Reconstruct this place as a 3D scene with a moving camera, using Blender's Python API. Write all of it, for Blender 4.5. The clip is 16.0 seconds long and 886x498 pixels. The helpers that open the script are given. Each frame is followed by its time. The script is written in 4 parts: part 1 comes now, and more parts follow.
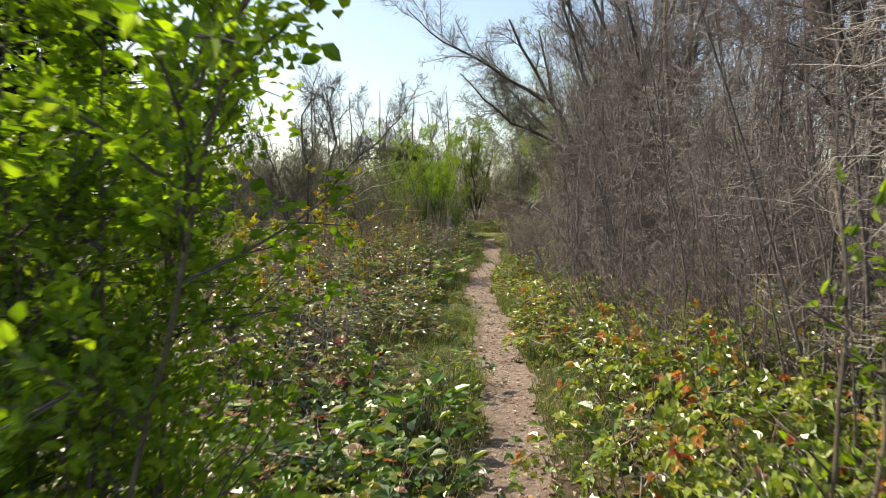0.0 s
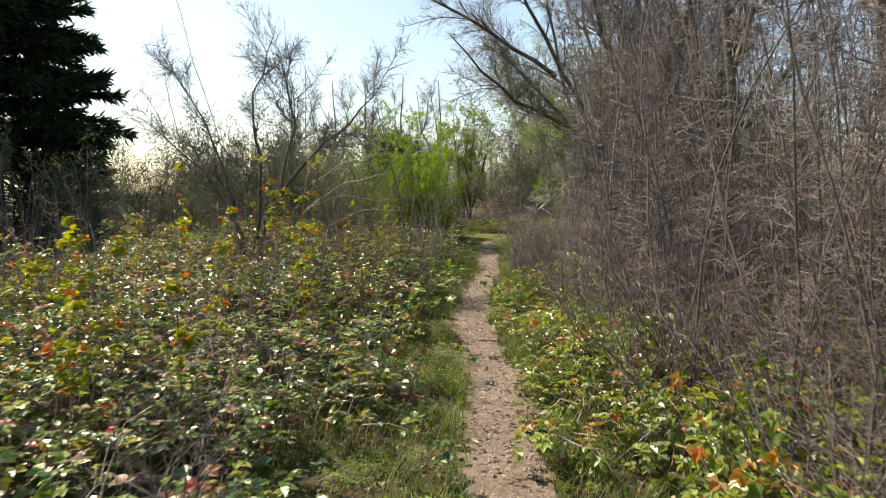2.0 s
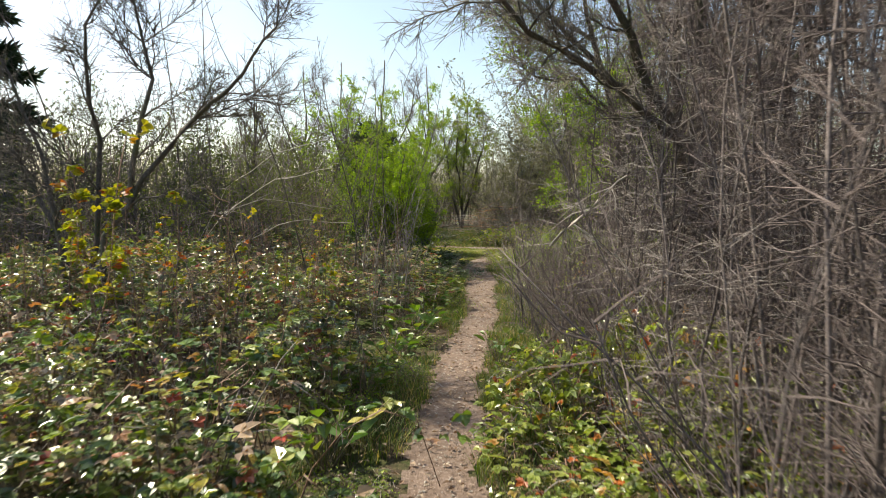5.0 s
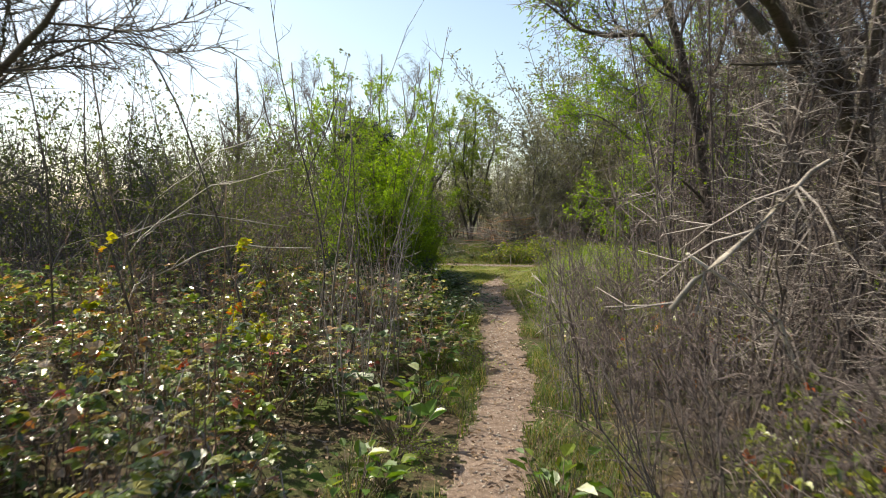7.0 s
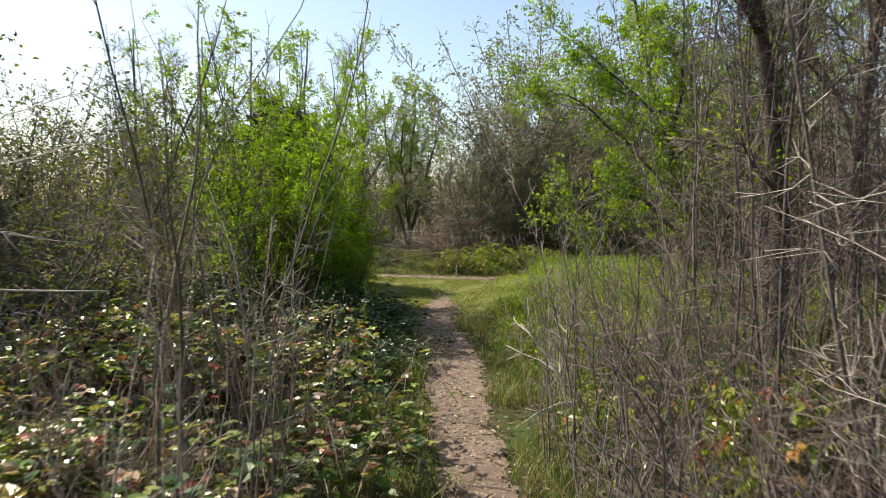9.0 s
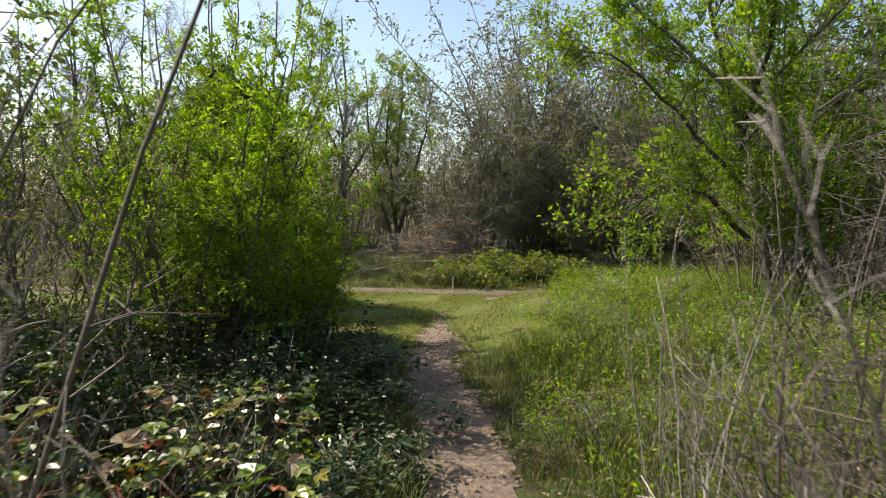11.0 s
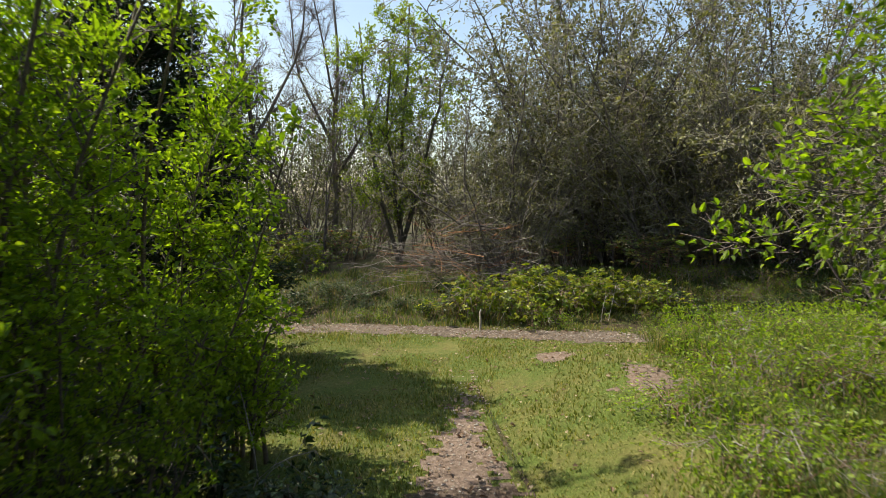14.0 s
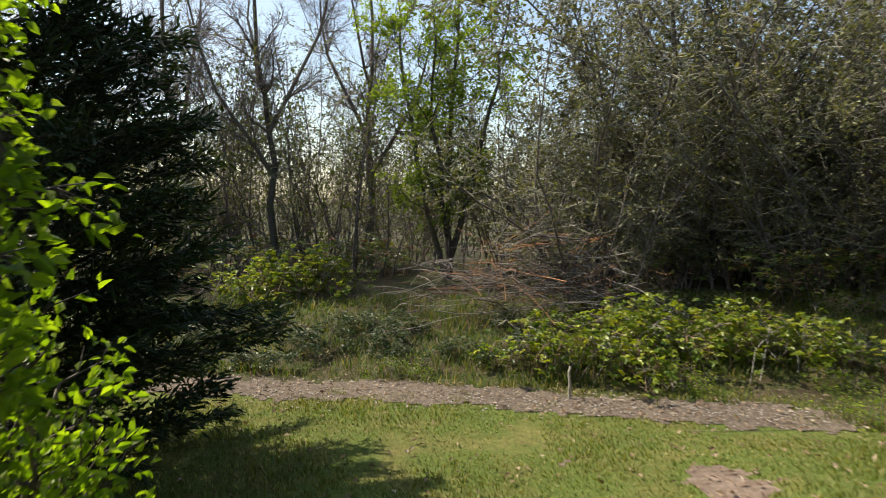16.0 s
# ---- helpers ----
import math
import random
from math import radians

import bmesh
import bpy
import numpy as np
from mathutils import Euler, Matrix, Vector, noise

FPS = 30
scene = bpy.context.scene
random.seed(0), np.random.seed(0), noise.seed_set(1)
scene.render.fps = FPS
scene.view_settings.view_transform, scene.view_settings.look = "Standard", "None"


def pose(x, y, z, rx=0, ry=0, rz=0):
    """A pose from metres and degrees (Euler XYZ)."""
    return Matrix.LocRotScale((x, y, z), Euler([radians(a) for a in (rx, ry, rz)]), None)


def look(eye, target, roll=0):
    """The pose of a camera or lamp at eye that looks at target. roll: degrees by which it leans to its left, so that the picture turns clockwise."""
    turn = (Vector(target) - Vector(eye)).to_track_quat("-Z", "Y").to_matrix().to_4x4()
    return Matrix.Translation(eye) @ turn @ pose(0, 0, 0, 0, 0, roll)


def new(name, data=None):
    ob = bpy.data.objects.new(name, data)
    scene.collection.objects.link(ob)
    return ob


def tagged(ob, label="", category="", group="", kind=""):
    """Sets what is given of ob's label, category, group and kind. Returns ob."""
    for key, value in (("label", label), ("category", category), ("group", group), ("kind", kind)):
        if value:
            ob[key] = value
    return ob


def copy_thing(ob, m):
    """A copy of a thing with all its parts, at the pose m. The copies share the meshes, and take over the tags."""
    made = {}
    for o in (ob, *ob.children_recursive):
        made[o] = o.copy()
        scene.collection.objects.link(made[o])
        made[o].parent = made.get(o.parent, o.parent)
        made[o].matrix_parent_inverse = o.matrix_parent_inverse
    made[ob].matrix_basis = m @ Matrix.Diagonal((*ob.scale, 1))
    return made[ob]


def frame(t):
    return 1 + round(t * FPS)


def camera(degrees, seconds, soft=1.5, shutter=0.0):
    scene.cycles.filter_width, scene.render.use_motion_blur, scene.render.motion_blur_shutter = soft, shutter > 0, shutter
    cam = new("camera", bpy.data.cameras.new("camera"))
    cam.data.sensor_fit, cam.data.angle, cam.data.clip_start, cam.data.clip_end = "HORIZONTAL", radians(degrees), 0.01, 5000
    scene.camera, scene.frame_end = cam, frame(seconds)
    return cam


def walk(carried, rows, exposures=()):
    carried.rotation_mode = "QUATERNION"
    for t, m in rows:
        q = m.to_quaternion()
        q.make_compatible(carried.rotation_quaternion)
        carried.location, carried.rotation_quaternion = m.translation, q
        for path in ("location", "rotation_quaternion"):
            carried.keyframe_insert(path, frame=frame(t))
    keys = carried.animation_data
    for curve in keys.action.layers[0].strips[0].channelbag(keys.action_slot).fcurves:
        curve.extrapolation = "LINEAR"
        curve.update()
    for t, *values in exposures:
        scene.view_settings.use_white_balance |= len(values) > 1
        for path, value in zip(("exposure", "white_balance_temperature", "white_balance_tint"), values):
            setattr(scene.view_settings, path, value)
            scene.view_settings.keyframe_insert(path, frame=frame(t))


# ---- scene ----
cam = camera(68.9, 16.0, soft=0.9, shutter=0.35)
PATH = [
    (0, pose(0.000, 0.000, 1.490, 85.22, 0.41, 0.00)),
    (0.5, pose(0.024, 0.613, 1.500, 85.13, 0.26, 0.02)),
    (1, pose(0.051, 1.219, 1.506, 85.27, 0.21, -0.13)),
    (1.5, pose(0.084, 1.816, 1.505, 85.05, 0.11, -0.24)),
    (2, pose(0.129, 2.421, 1.502, 84.91, 0.13, -0.52)),
    (2.5, pose(0.187, 3.053, 1.502, 84.95, -0.13, -0.76)),
    (3, pose(0.250, 3.727, 1.503, 84.87, -0.20, -1.01)),
    (3.5, pose(0.316, 4.423, 1.503, 85.30, -0.40, -1.01)),
    (4, pose(0.381, 5.098, 1.487, 85.01, -0.41, -1.14)),
    (6.5, pose(0.552, 8.427, 1.480, 86.03, 0.17, -0.13)),
    (7, pose(0.537, 9.072, 1.488, 86.11, 0.46, -0.27)),
    (7.5, pose(0.521, 9.708, 1.493, 86.00, -0.06, -0.97)),
    (8, pose(0.523, 10.329, 1.499, 86.08, -0.07, -3.53)),
    (8.5, pose(0.552, 10.931, 1.507, 86.27, 0.25, -4.33)),
    (9, pose(0.588, 11.544, 1.510, 86.05, -0.26, -5.94)),
    (9.5, pose(0.631, 12.162, 1.513, 85.95, -0.40, -6.61)),
    (12, pose(0.835, 15.136, 1.517, 85.72, -0.03, -7.10)),
    (12.5, pose(0.903, 15.743, 1.506, 85.62, -0.01, -6.93)),
    (13, pose(0.971, 16.366, 1.501, 85.68, 0.02, -6.56)),
    (13.5, pose(1.035, 16.995, 1.504, 86.04, -0.38, -6.40)),
    (14, pose(1.080, 17.621, 1.502, 85.65, -0.02, -5.88)),
    (14.5, pose(1.112, 18.230, 1.497, 85.65, -0.16, -5.64)),
    (15, pose(1.131, 18.826, 1.491, 85.62, -0.05, -5.06)),
    (15.5, pose(1.144, 19.446, 1.491, 85.63, 0.11, -4.49)),
    (16, pose(1.158, 20.082, 1.496, 85.87, 0.28, -1.72)),
]
walk(cam, PATH, [(0, 0.64, 7150, 7), (9.5, 0.60, 7050, 7), (12, 0.50, 6950, 6), (16, 0.50, 7000, 7)])

# ---- light ----
SUN_SIDE, SUN_UP = 60, 48  # degrees left of the way walked, degrees above the horizon
world = bpy.data.worlds.new("sky")
scene.world = world
world.use_nodes = True
wn = world.node_tree
sky = wn.nodes.new("ShaderNodeTexSky")
sky.sky_type, sky.sun_disc = "NISHITA", False
sky.sun_elevation, sky.sun_rotation = radians(SUN_UP), radians(-SUN_SIDE)
sky.air_density, sky.dust_density, sky.ozone_density = 1.0, 1.6, 1.0
wn.nodes["Background"].inputs["Strength"].default_value = 0.15
wn.links.new(sky.outputs["Color"], wn.nodes["Background"].inputs["Color"])
sun = new("sun", bpy.data.lights.new("sun", "SUN"))
sun.data.energy, sun.data.angle, sun.data.color = 5.0, radians(0.5), (1.0, 0.93, 0.80)
a, e = radians(SUN_SIDE), radians(SUN_UP)
sun.matrix_world = look((0, 0, 0), (math.sin(a) * math.cos(e), -math.cos(a) * math.cos(e), -math.sin(e)))

# ---- materials ----
def rgb(*c):
    return (*c, 1.0)


class Nodes:
    """A short hand for writing one material's nodes."""

    def __init__(self, name):
        self.mat = bpy.data.materials.new(name)
        self.mat.use_nodes = True
        self.tree = self.mat.node_tree
        self.bsdf = self.tree.nodes["Principled BSDF"]
        self.out = self.tree.nodes["Material Output"]

    def add(self, kind, **inputs):
        node = self.tree.nodes.new(kind)
        for key, value in inputs.items():
            self.put(node.inputs[key.replace("_", " ")], value)
        return node

    def put(self, socket, value):
        if isinstance(value, bpy.types.NodeSocket):
            self.tree.links.new(value, socket)
        else:
            socket.default_value = value

    def noise(self, scale, detail=3.0, rough=0.6, space="Object"):
        co = self.add("ShaderNodeTexCoord").outputs[space] if space == "Object" else self.add("ShaderNodeNewGeometry").outputs["Position"]
        return self.add("ShaderNodeTexNoise", Vector=co, Scale=scale, Detail=detail, Roughness=rough).outputs["Fac"]

    def ramp(self, fac, stops, hard=False):
        node = self.add("ShaderNodeValToRGB", Fac=fac)
        el = node.color_ramp.elements
        if hard:
            node.color_ramp.interpolation = "CONSTANT"
        while len(el) < len(stops):
            el.new(0.5)
        for spot, (at, col) in zip(el, stops):
            spot.position, spot.color = at, rgb(*col)
        return node.outputs["Color"]

    def mix(self, fac, one, two, how="MIX"):
        node = self.tree.nodes.new("ShaderNodeMix")
        node.data_type, node.blend_type = "RGBA", how
        for socket, value in ((node.inputs[0], fac), (node.inputs[6], one), (node.inputs[7], two)):
            self.put(socket, rgb(*value) if isinstance(value, tuple) and len(value) == 3 else value)
        return node.outputs[2]

    def bump(self, height, strength, distance=0.01):
        self.put(self.bsdf.inputs["Normal"], self.add("ShaderNodeBump", Height=height, Strength=strength, Distance=distance).outputs["Normal"])


def leaf_material(name, stops, rough=0.42, shine=0.4, through_part=0.42, warm=(1.25, 1.2, 0.45)):
    n = Nodes(name)
    isl = n.add("ShaderNodeNewGeometry").outputs["Random Per Island"]
    col = n.ramp(isl, stops)
    col = n.mix(0.55, col, n.ramp(n.noise(38.0, 2.0), [(0.3, (0.45, 0.45, 0.45)), (0.7, (1.25, 1.25, 1.2))]), "MULTIPLY")
    col = n.mix(0.5, col, n.ramp(n.noise(1.3, 2.0, space="World"), [(0.35, (0.62, 0.62, 0.6)), (0.65, (1.3, 1.3, 1.3))]), "MULTIPLY")
    n.put(n.bsdf.inputs["Base Color"], col)
    n.bsdf.inputs["Roughness"].default_value = rough
    n.bsdf.inputs["Specular IOR Level"].default_value = shine
    n.bump(n.noise(60.0, 2.0), 0.35, 0.004)
    tr = n.add("ShaderNodeBsdfTranslucent", Color=n.mix(1.0, col, warm, "MULTIPLY"))
    both = n.add("ShaderNodeMixShader", Fac=through_part)
    n.tree.links.new(n.bsdf.outputs[0], both.inputs[1])
    n.tree.links.new(tr.outputs[0], both.inputs[2])
    n.tree.links.new(both.outputs[0], n.out.inputs["Surface"])
    return n.mat


def bark_material(name, dark, light, scale=24.0, rough=0.8, green=None):
    n = Nodes(name)
    col = n.ramp(n.noise(scale, 5.0), [(0.3, dark), (0.68, light)])
    col = n.mix(n.ramp(n.noise(scale * 5, 3.0), [(0.45, (0, 0, 0)), (0.75, (0.6, 0.6, 0.6))]), col, tuple(min(1, 1.5 * c) for c in light))
    if green:
        col = n.mix(n.ramp(n.noise(3.0, 4.0), [(0.5, (0, 0, 0)), (0.68, (0.75, 0.75, 0.75))]), col, green)
    rnd = n.add("ShaderNodeObjectInfo").outputs["Random"]
    col = n.mix(0.8, col, n.ramp(rnd, [(0.0, (0.5, 0.48, 0.47)), (0.6, (0.95, 0.94, 0.93)), (1.0, (1.5, 1.48, 1.42))]), "MULTIPLY")
    n.put(n.bsdf.inputs["Base Color"], col)
    n.bsdf.inputs["Roughness"].default_value = rough
    n.bump(n.noise(scale * 3, 4.0), 0.6, 0.006)
    return n.mat


M = {}
M["thicket_bark"] = bark_material("grey_brown_bark", (0.055, 0.043, 0.043), (0.185, 0.155, 0.148))
M["twig"] = bark_material("red_brown_twig", (0.05, 0.037, 0.037), (0.155, 0.122, 0.116), 40.0)
M["pale_twig"] = bark_material("pale_grey_twig", (0.12, 0.105, 0.098), (0.33, 0.295, 0.275), 40.0)
M["dark_bark"] = bark_material("dark_mossy_bark", (0.045, 0.038, 0.032), (0.15, 0.125, 0.105), 18.0, green=(0.07, 0.085, 0.03))
M["olive_twig"] = bark_material("olive_grey_twig", (0.085, 0.08, 0.06), (0.26, 0.245, 0.19), 40.0)
M["cane"] = bark_material("bramble_cane", (0.10, 0.05, 0.035), (0.30, 0.19, 0.13), 30.0, rough=0.6)
M["sapling_bark"] = bark_material("olive_sapling_bark", (0.06, 0.045, 0.034), (0.17, 0.14, 0.10), 30.0, rough=0.65)
M["dead_wood"] = bark_material("bleached_dead_wood", (0.24, 0.21, 0.18), (0.52, 0.48, 0.42), 22.0)
M["rust_twig"] = bark_material("rust_brown_dead_twig", (0.18, 0.08, 0.04), (0.40, 0.20, 0.10), 30.0)
G1, G2, G3, YG, YE, OR, RE, BR = (0.05, 0.10, 0.022), (0.085, 0.155, 0.028), (0.13, 0.205, 0.035), (0.21, 0.27, 0.04), (0.42, 0.36, 0.03), (0.50, 0.16, 0.03), (0.40, 0.06, 0.04), (0.20, 0.11, 0.06)
M["bramble_leaf"] = leaf_material("bramble_leaf", [(0.0, (0.04, 0.07, 0.018)), (0.2, (0.07, 0.135, 0.028)), (0.42, (0.17, 0.26, 0.045)), (0.62, (0.27, 0.34, 0.06)), (0.74, (0.38, 0.39, 0.12)), (0.8, (0.40, 0.35, 0.06)), (0.85, (0.42, 0.32, 0.22)), (0.93, (0.44, 0.22, 0.12)), (0.95, RE), (0.965, BR), (1.0, (0.40, 0.31, 0.24))], rough=0.3, shine=1.0, through_part=0.32)
M["verge_leaf"] = leaf_material("pale_bramble_leaf", [(0.0, (0.11, 0.17, 0.03)), (0.35, (0.20, 0.27, 0.04)), (0.7, (0.31, 0.37, 0.07)), (0.9, (0.42, 0.44, 0.12)), (0.965, OR), (1.0, RE)], rough=0.33, shine=1.0, through_part=0.38)
# dark green ivy, its colour deepened further to stand for shade under shrubs
M["ivy_leaf"] = leaf_material("dark_ivy_leaf", [(0.0, (0.018, 0.04, 0.012)), (0.7, (0.04, 0.08, 0.02)), (1.0, (0.08, 0.12, 0.03))], rough=0.42, shine=0.45, through_part=0.2)
M["dock_leaf"] = leaf_material("broad_green_leaf", [(0.0, G2), (0.6, (0.08, 0.18, 0.025)), (1.0, YG)], rough=0.36, shine=0.6)
M["yellow_leaf"] = leaf_material("yellow_seedling_leaf", [(0.0, YG), (0.4, (0.34, 0.36, 0.03)), (0.8, YE), (0.93, OR), (1.0, RE)], rough=0.45, through_part=0.5)
M["fresh_leaf"] = leaf_material("fresh_spring_leaf", [(0.0, (0.12, 0.20, 0.022)), (0.5, (0.22, 0.32, 0.038)), (1.0, (0.36, 0.45, 0.06))], rough=0.42, shine=0.45, through_part=0.58, warm=(1.3, 1.45, 0.3))
M["willow_leaf"] = leaf_material("willow_leaf", [(0.0, (0.16, 0.23, 0.035)), (0.5, (0.25, 0.33, 0.05)), (1.0, (0.36, 0.43, 0.08))], rough=0.45, through_part=0.5, warm=(1.3, 1.4, 0.4))
M["bank_leaf"] = leaf_material("yellow_green_leaf", [(0.0, (0.09, 0.16, 0.02)), (0.4, (0.20, 0.28, 0.035)), (0.85, (0.36, 0.42, 0.05)), (1.0, (0.45, 0.45, 0.08))], rough=0.4, shine=0.5, through_part=0.42)
M["haze_leaf"] = leaf_material("half_open_leaf", [(0.0, (0.075, 0.10, 0.035)), (0.6, (0.12, 0.155, 0.05)), (1.0, (0.19, 0.22, 0.07))], rough=0.6, shine=0.3, through_part=0.45)
M["bud"] = leaf_material("grey_green_bud", [(0.0, (0.10, 0.105, 0.05)), (0.6, (0.20, 0.205, 0.09)), (1.0, (0.36, 0.36, 0.19))], rough=0.5, shine=0.5, through_part=0.3)
M["needle"] = leaf_material("dark_conifer_needle", [(0.0, (0.016, 0.032, 0.014)), (0.6, (0.028, 0.052, 0.022)), (1.0, (0.05, 0.08, 0.028))], rough=0.55, shine=0.3, through_part=0.15)
M["grass"] = leaf_material("grass_blade", [(0.0, (0.06, 0.115, 0.016)), (0.45, (0.105, 0.17, 0.024)), (0.75, (0.17, 0.22, 0.04)), (0.92, (0.32, 0.27, 0.12)), (1.0, (0.42, 0.35, 0.19))], rough=0.5, shine=0.35, through_part=0.4)
M["rough_grass"] = leaf_material("rough_grass_blade", [(0.0, (0.045, 0.095, 0.02)), (0.35, (0.09, 0.155, 0.025)), (0.62, (0.15, 0.215, 0.04)), (0.74, (0.20, 0.20, 0.07)), (0.88, (0.30, 0.25, 0.12)), (1.0, (0.42, 0.35, 0.2))], rough=0.5, shine=0.35, through_part=0.42)
M["lawn"] = leaf_material("short_meadow_grass", [(0.0, (0.11, 0.16, 0.03)), (0.5, (0.18, 0.22, 0.045)), (0.75, (0.26, 0.27, 0.08)), (1.0, (0.42, 0.36, 0.17))], rough=0.55, shine=0.3, through_part=0.35)
M["dry_leaf"] = leaf_material("dry_leaf_litter", [(0.0, (0.13, 0.075, 0.045)), (0.5, (0.26, 0.17, 0.11)), (0.85, (0.40, 0.30, 0.21)), (1.0, (0.48, 0.40, 0.31))], rough=0.6, through_part=0.12, warm=(1.2, 1.0, 0.7))


def soil_material(name, dark, mid, light, green=None, amount=0.55):
    n = Nodes(name)
    big, fine = n.noise(1.1, 5.0, 0.65, "World"), n.noise(26.0, 6.0, 0.7, "World")
    col = n.ramp(fine, [(0.28, dark), (0.5, mid), (0.74, light)])
    col = n.mix(0.75, col, n.ramp(big, [(0.3, (0.66, 0.64, 0.62)), (0.7, (1.2, 1.2, 1.2))]), "MULTIPLY")
    if green:
        col = n.mix(n.ramp(n.noise(2.3, 5.0, 0.7, "World"), [(amount - 0.1, (0, 0, 0)), (amount + 0.1, (1, 1, 1))]), col, n.ramp(n.noise(70.0, 3.0, 0.6, "World"), [(0.3, tuple(0.45 * c for c in green)), (0.7, green)]))
    vor = n.add("ShaderNodeTexVoronoi", Vector=n.add("ShaderNodeNewGeometry").outputs["Position"], Scale=48.0)
    col = n.mix(n.ramp(vor.outputs["Distance"], [(0.12, (0.5, 0.5, 0.5)), (0.24, (0, 0, 0))]), col, tuple(min(0.6, 1.5 * c) for c in light))
    n.put(n.bsdf.inputs["Base Color"], col)
    n.bsdf.inputs["Roughness"].default_value = 0.92
    n.bsdf.inputs["Specular IOR Level"].default_value = 0.2
    n.bump(n.mix(0.5, fine, n.noise(130.0, 4.0, 0.7, "World")), 0.9, 0.02)
    return n.mat


M["ground"] = soil_material("leaf_litter_soil", (0.035, 0.026, 0.018), (0.085, 0.062, 0.042), (0.17, 0.125, 0.085), (0.075, 0.11, 0.025), 0.52)
M["trail"] = soil_material("trodden_earth", (0.115, 0.083, 0.066), (0.22, 0.162, 0.13), (0.36, 0.285, 0.24))
M["track"] = soil_material("gravelly_track", (0.085, 0.065, 0.052), (0.16, 0.125, 0.10), (0.29, 0.24, 0.20))
M["turf"] = soil_material("worn_turf", (0.10, 0.085, 0.035), (0.17, 0.16, 0.05), (0.27, 0.24, 0.09), (0.14, 0.19, 0.04), 0.46)
M["stone"] = soil_material("pale_pebble", (0.25, 0.21, 0.18), (0.38, 0.34, 0.30), (0.55, 0.50, 0.45))

# ---- shapes ----
TRAIL = [(-14, -0.2), (-4, 0.05), (0, 0.2), (3, 0.36), (4, 0.42), (5.8, 0.52), (7.3, 0.57), (8.5, 0.55), (9.8, 0.52), (11.7, 0.67), (12.3, 0.75), (13.3, 0.92), (14.4, 1.12), (15.8, 1.2), (17.4, 1.3), (19, 1.31), (19.9, 1.36), (21.4, 1.6), (22.6, 1.77), (23.6, 1.95)]
TY, TX = np.array(TRAIL).T


def trail_x(y):
    return float(np.interp(y, TY, TX))


def track_y(x):
    return 25.05 - 0.22 * (x - 1.0) if x > -4 else 26.15


def ground_z(x, y):
    d = abs(x - trail_x(min(y, 23.6)))
    z = 0.10 * max(0.0, min(1.0, (d - 0.35) / 1.5)) * (1 if y < 19.5 else max(0.0, 1 - (y - 19.5) / 1.5))
    z += 0.35 * max(0.0, min(1.0, (y - track_y(x) - 0.55) / 2.5))
    if 1.9 < x < 9 and 15 < y < 24.2:
        z += 0.26 * min(1, (x - 1.9) / 1.0) * min(1, (y - 15) / 1.5, (24.2 - y) / 1.5)
    return z + (0.03 * noise.noise((0.9 * x, 0.9 * y, 0.0)) if d > 0.3 else 0.0) * min(1.0, max(0.0, (d - 0.3) / 0.4))


class Geo:
    """Gathers tubes into one mesh."""

    def __init__(self):
        self.v, self.f = [], []

    def tube(self, pts, r0, r1, sides=4):
        last, base = len(pts) - 1, len(self.v)
        for i, p in enumerate(pts):
            q, o = pts[min(i + 1, last)], pts[max(i - 1, 0)]
            tx, ty, tz = q[0] - o[0], q[1] - o[1], q[2] - o[2]
            ln = math.sqrt(tx * tx + ty * ty + tz * tz) or 1
            tx, ty, tz = tx / ln, ty / ln, tz / ln
            if abs(tz) > 0.7:
                ux, uy, uz = 1 - tx * tx, -tx * ty, -tx * tz
            else:
                ux, uy, uz = -tz * tx, -tz * ty, 1 - tz * tz
            ln = math.sqrt(ux * ux + uy * uy + uz * uz) or 1
            ux, uy, uz = ux / ln, uy / ln, uz / ln
            wx, wy, wz = ty * uz - tz * uy, tz * ux - tx * uz, tx * uy - ty * ux
            r = r0 + (r1 - r0) * i / last
            for k in range(sides):
                c, s = r * math.cos(2 * math.pi * k / sides), r * math.sin(2 * math.pi * k / sides)
                self.v.append((p[0] + c * ux + s * wx, p[1] + c * uy + s * wy, p[2] + c * uz + s * wz))
        for i in range(last):
            for k in range(sides):
                a0, b0 = base + i * sides + k, base + i * sides + (k + 1) % sides
                self.f.append((a0, b0, b0 + sides, a0 + sides))
        self.f.append(tuple(base + last * sides + k for k in range(sides)))

    def mesh(self, name, material):
        return make_mesh(name, self.v, self.f, material)


def make_mesh(name, v, f, material, smooth=True):
    me = bpy.data.meshes.new(name)
    me.from_pydata(v, [], f)
    me.materials.append(material)
    if smooth:
        me.polygons.foreach_set("use_smooth", [True] * len(me.polygons))
    return me


def unit(v):
    return v / np.maximum(np.linalg.norm(v, axis=1, keepdims=True), 1e-6)


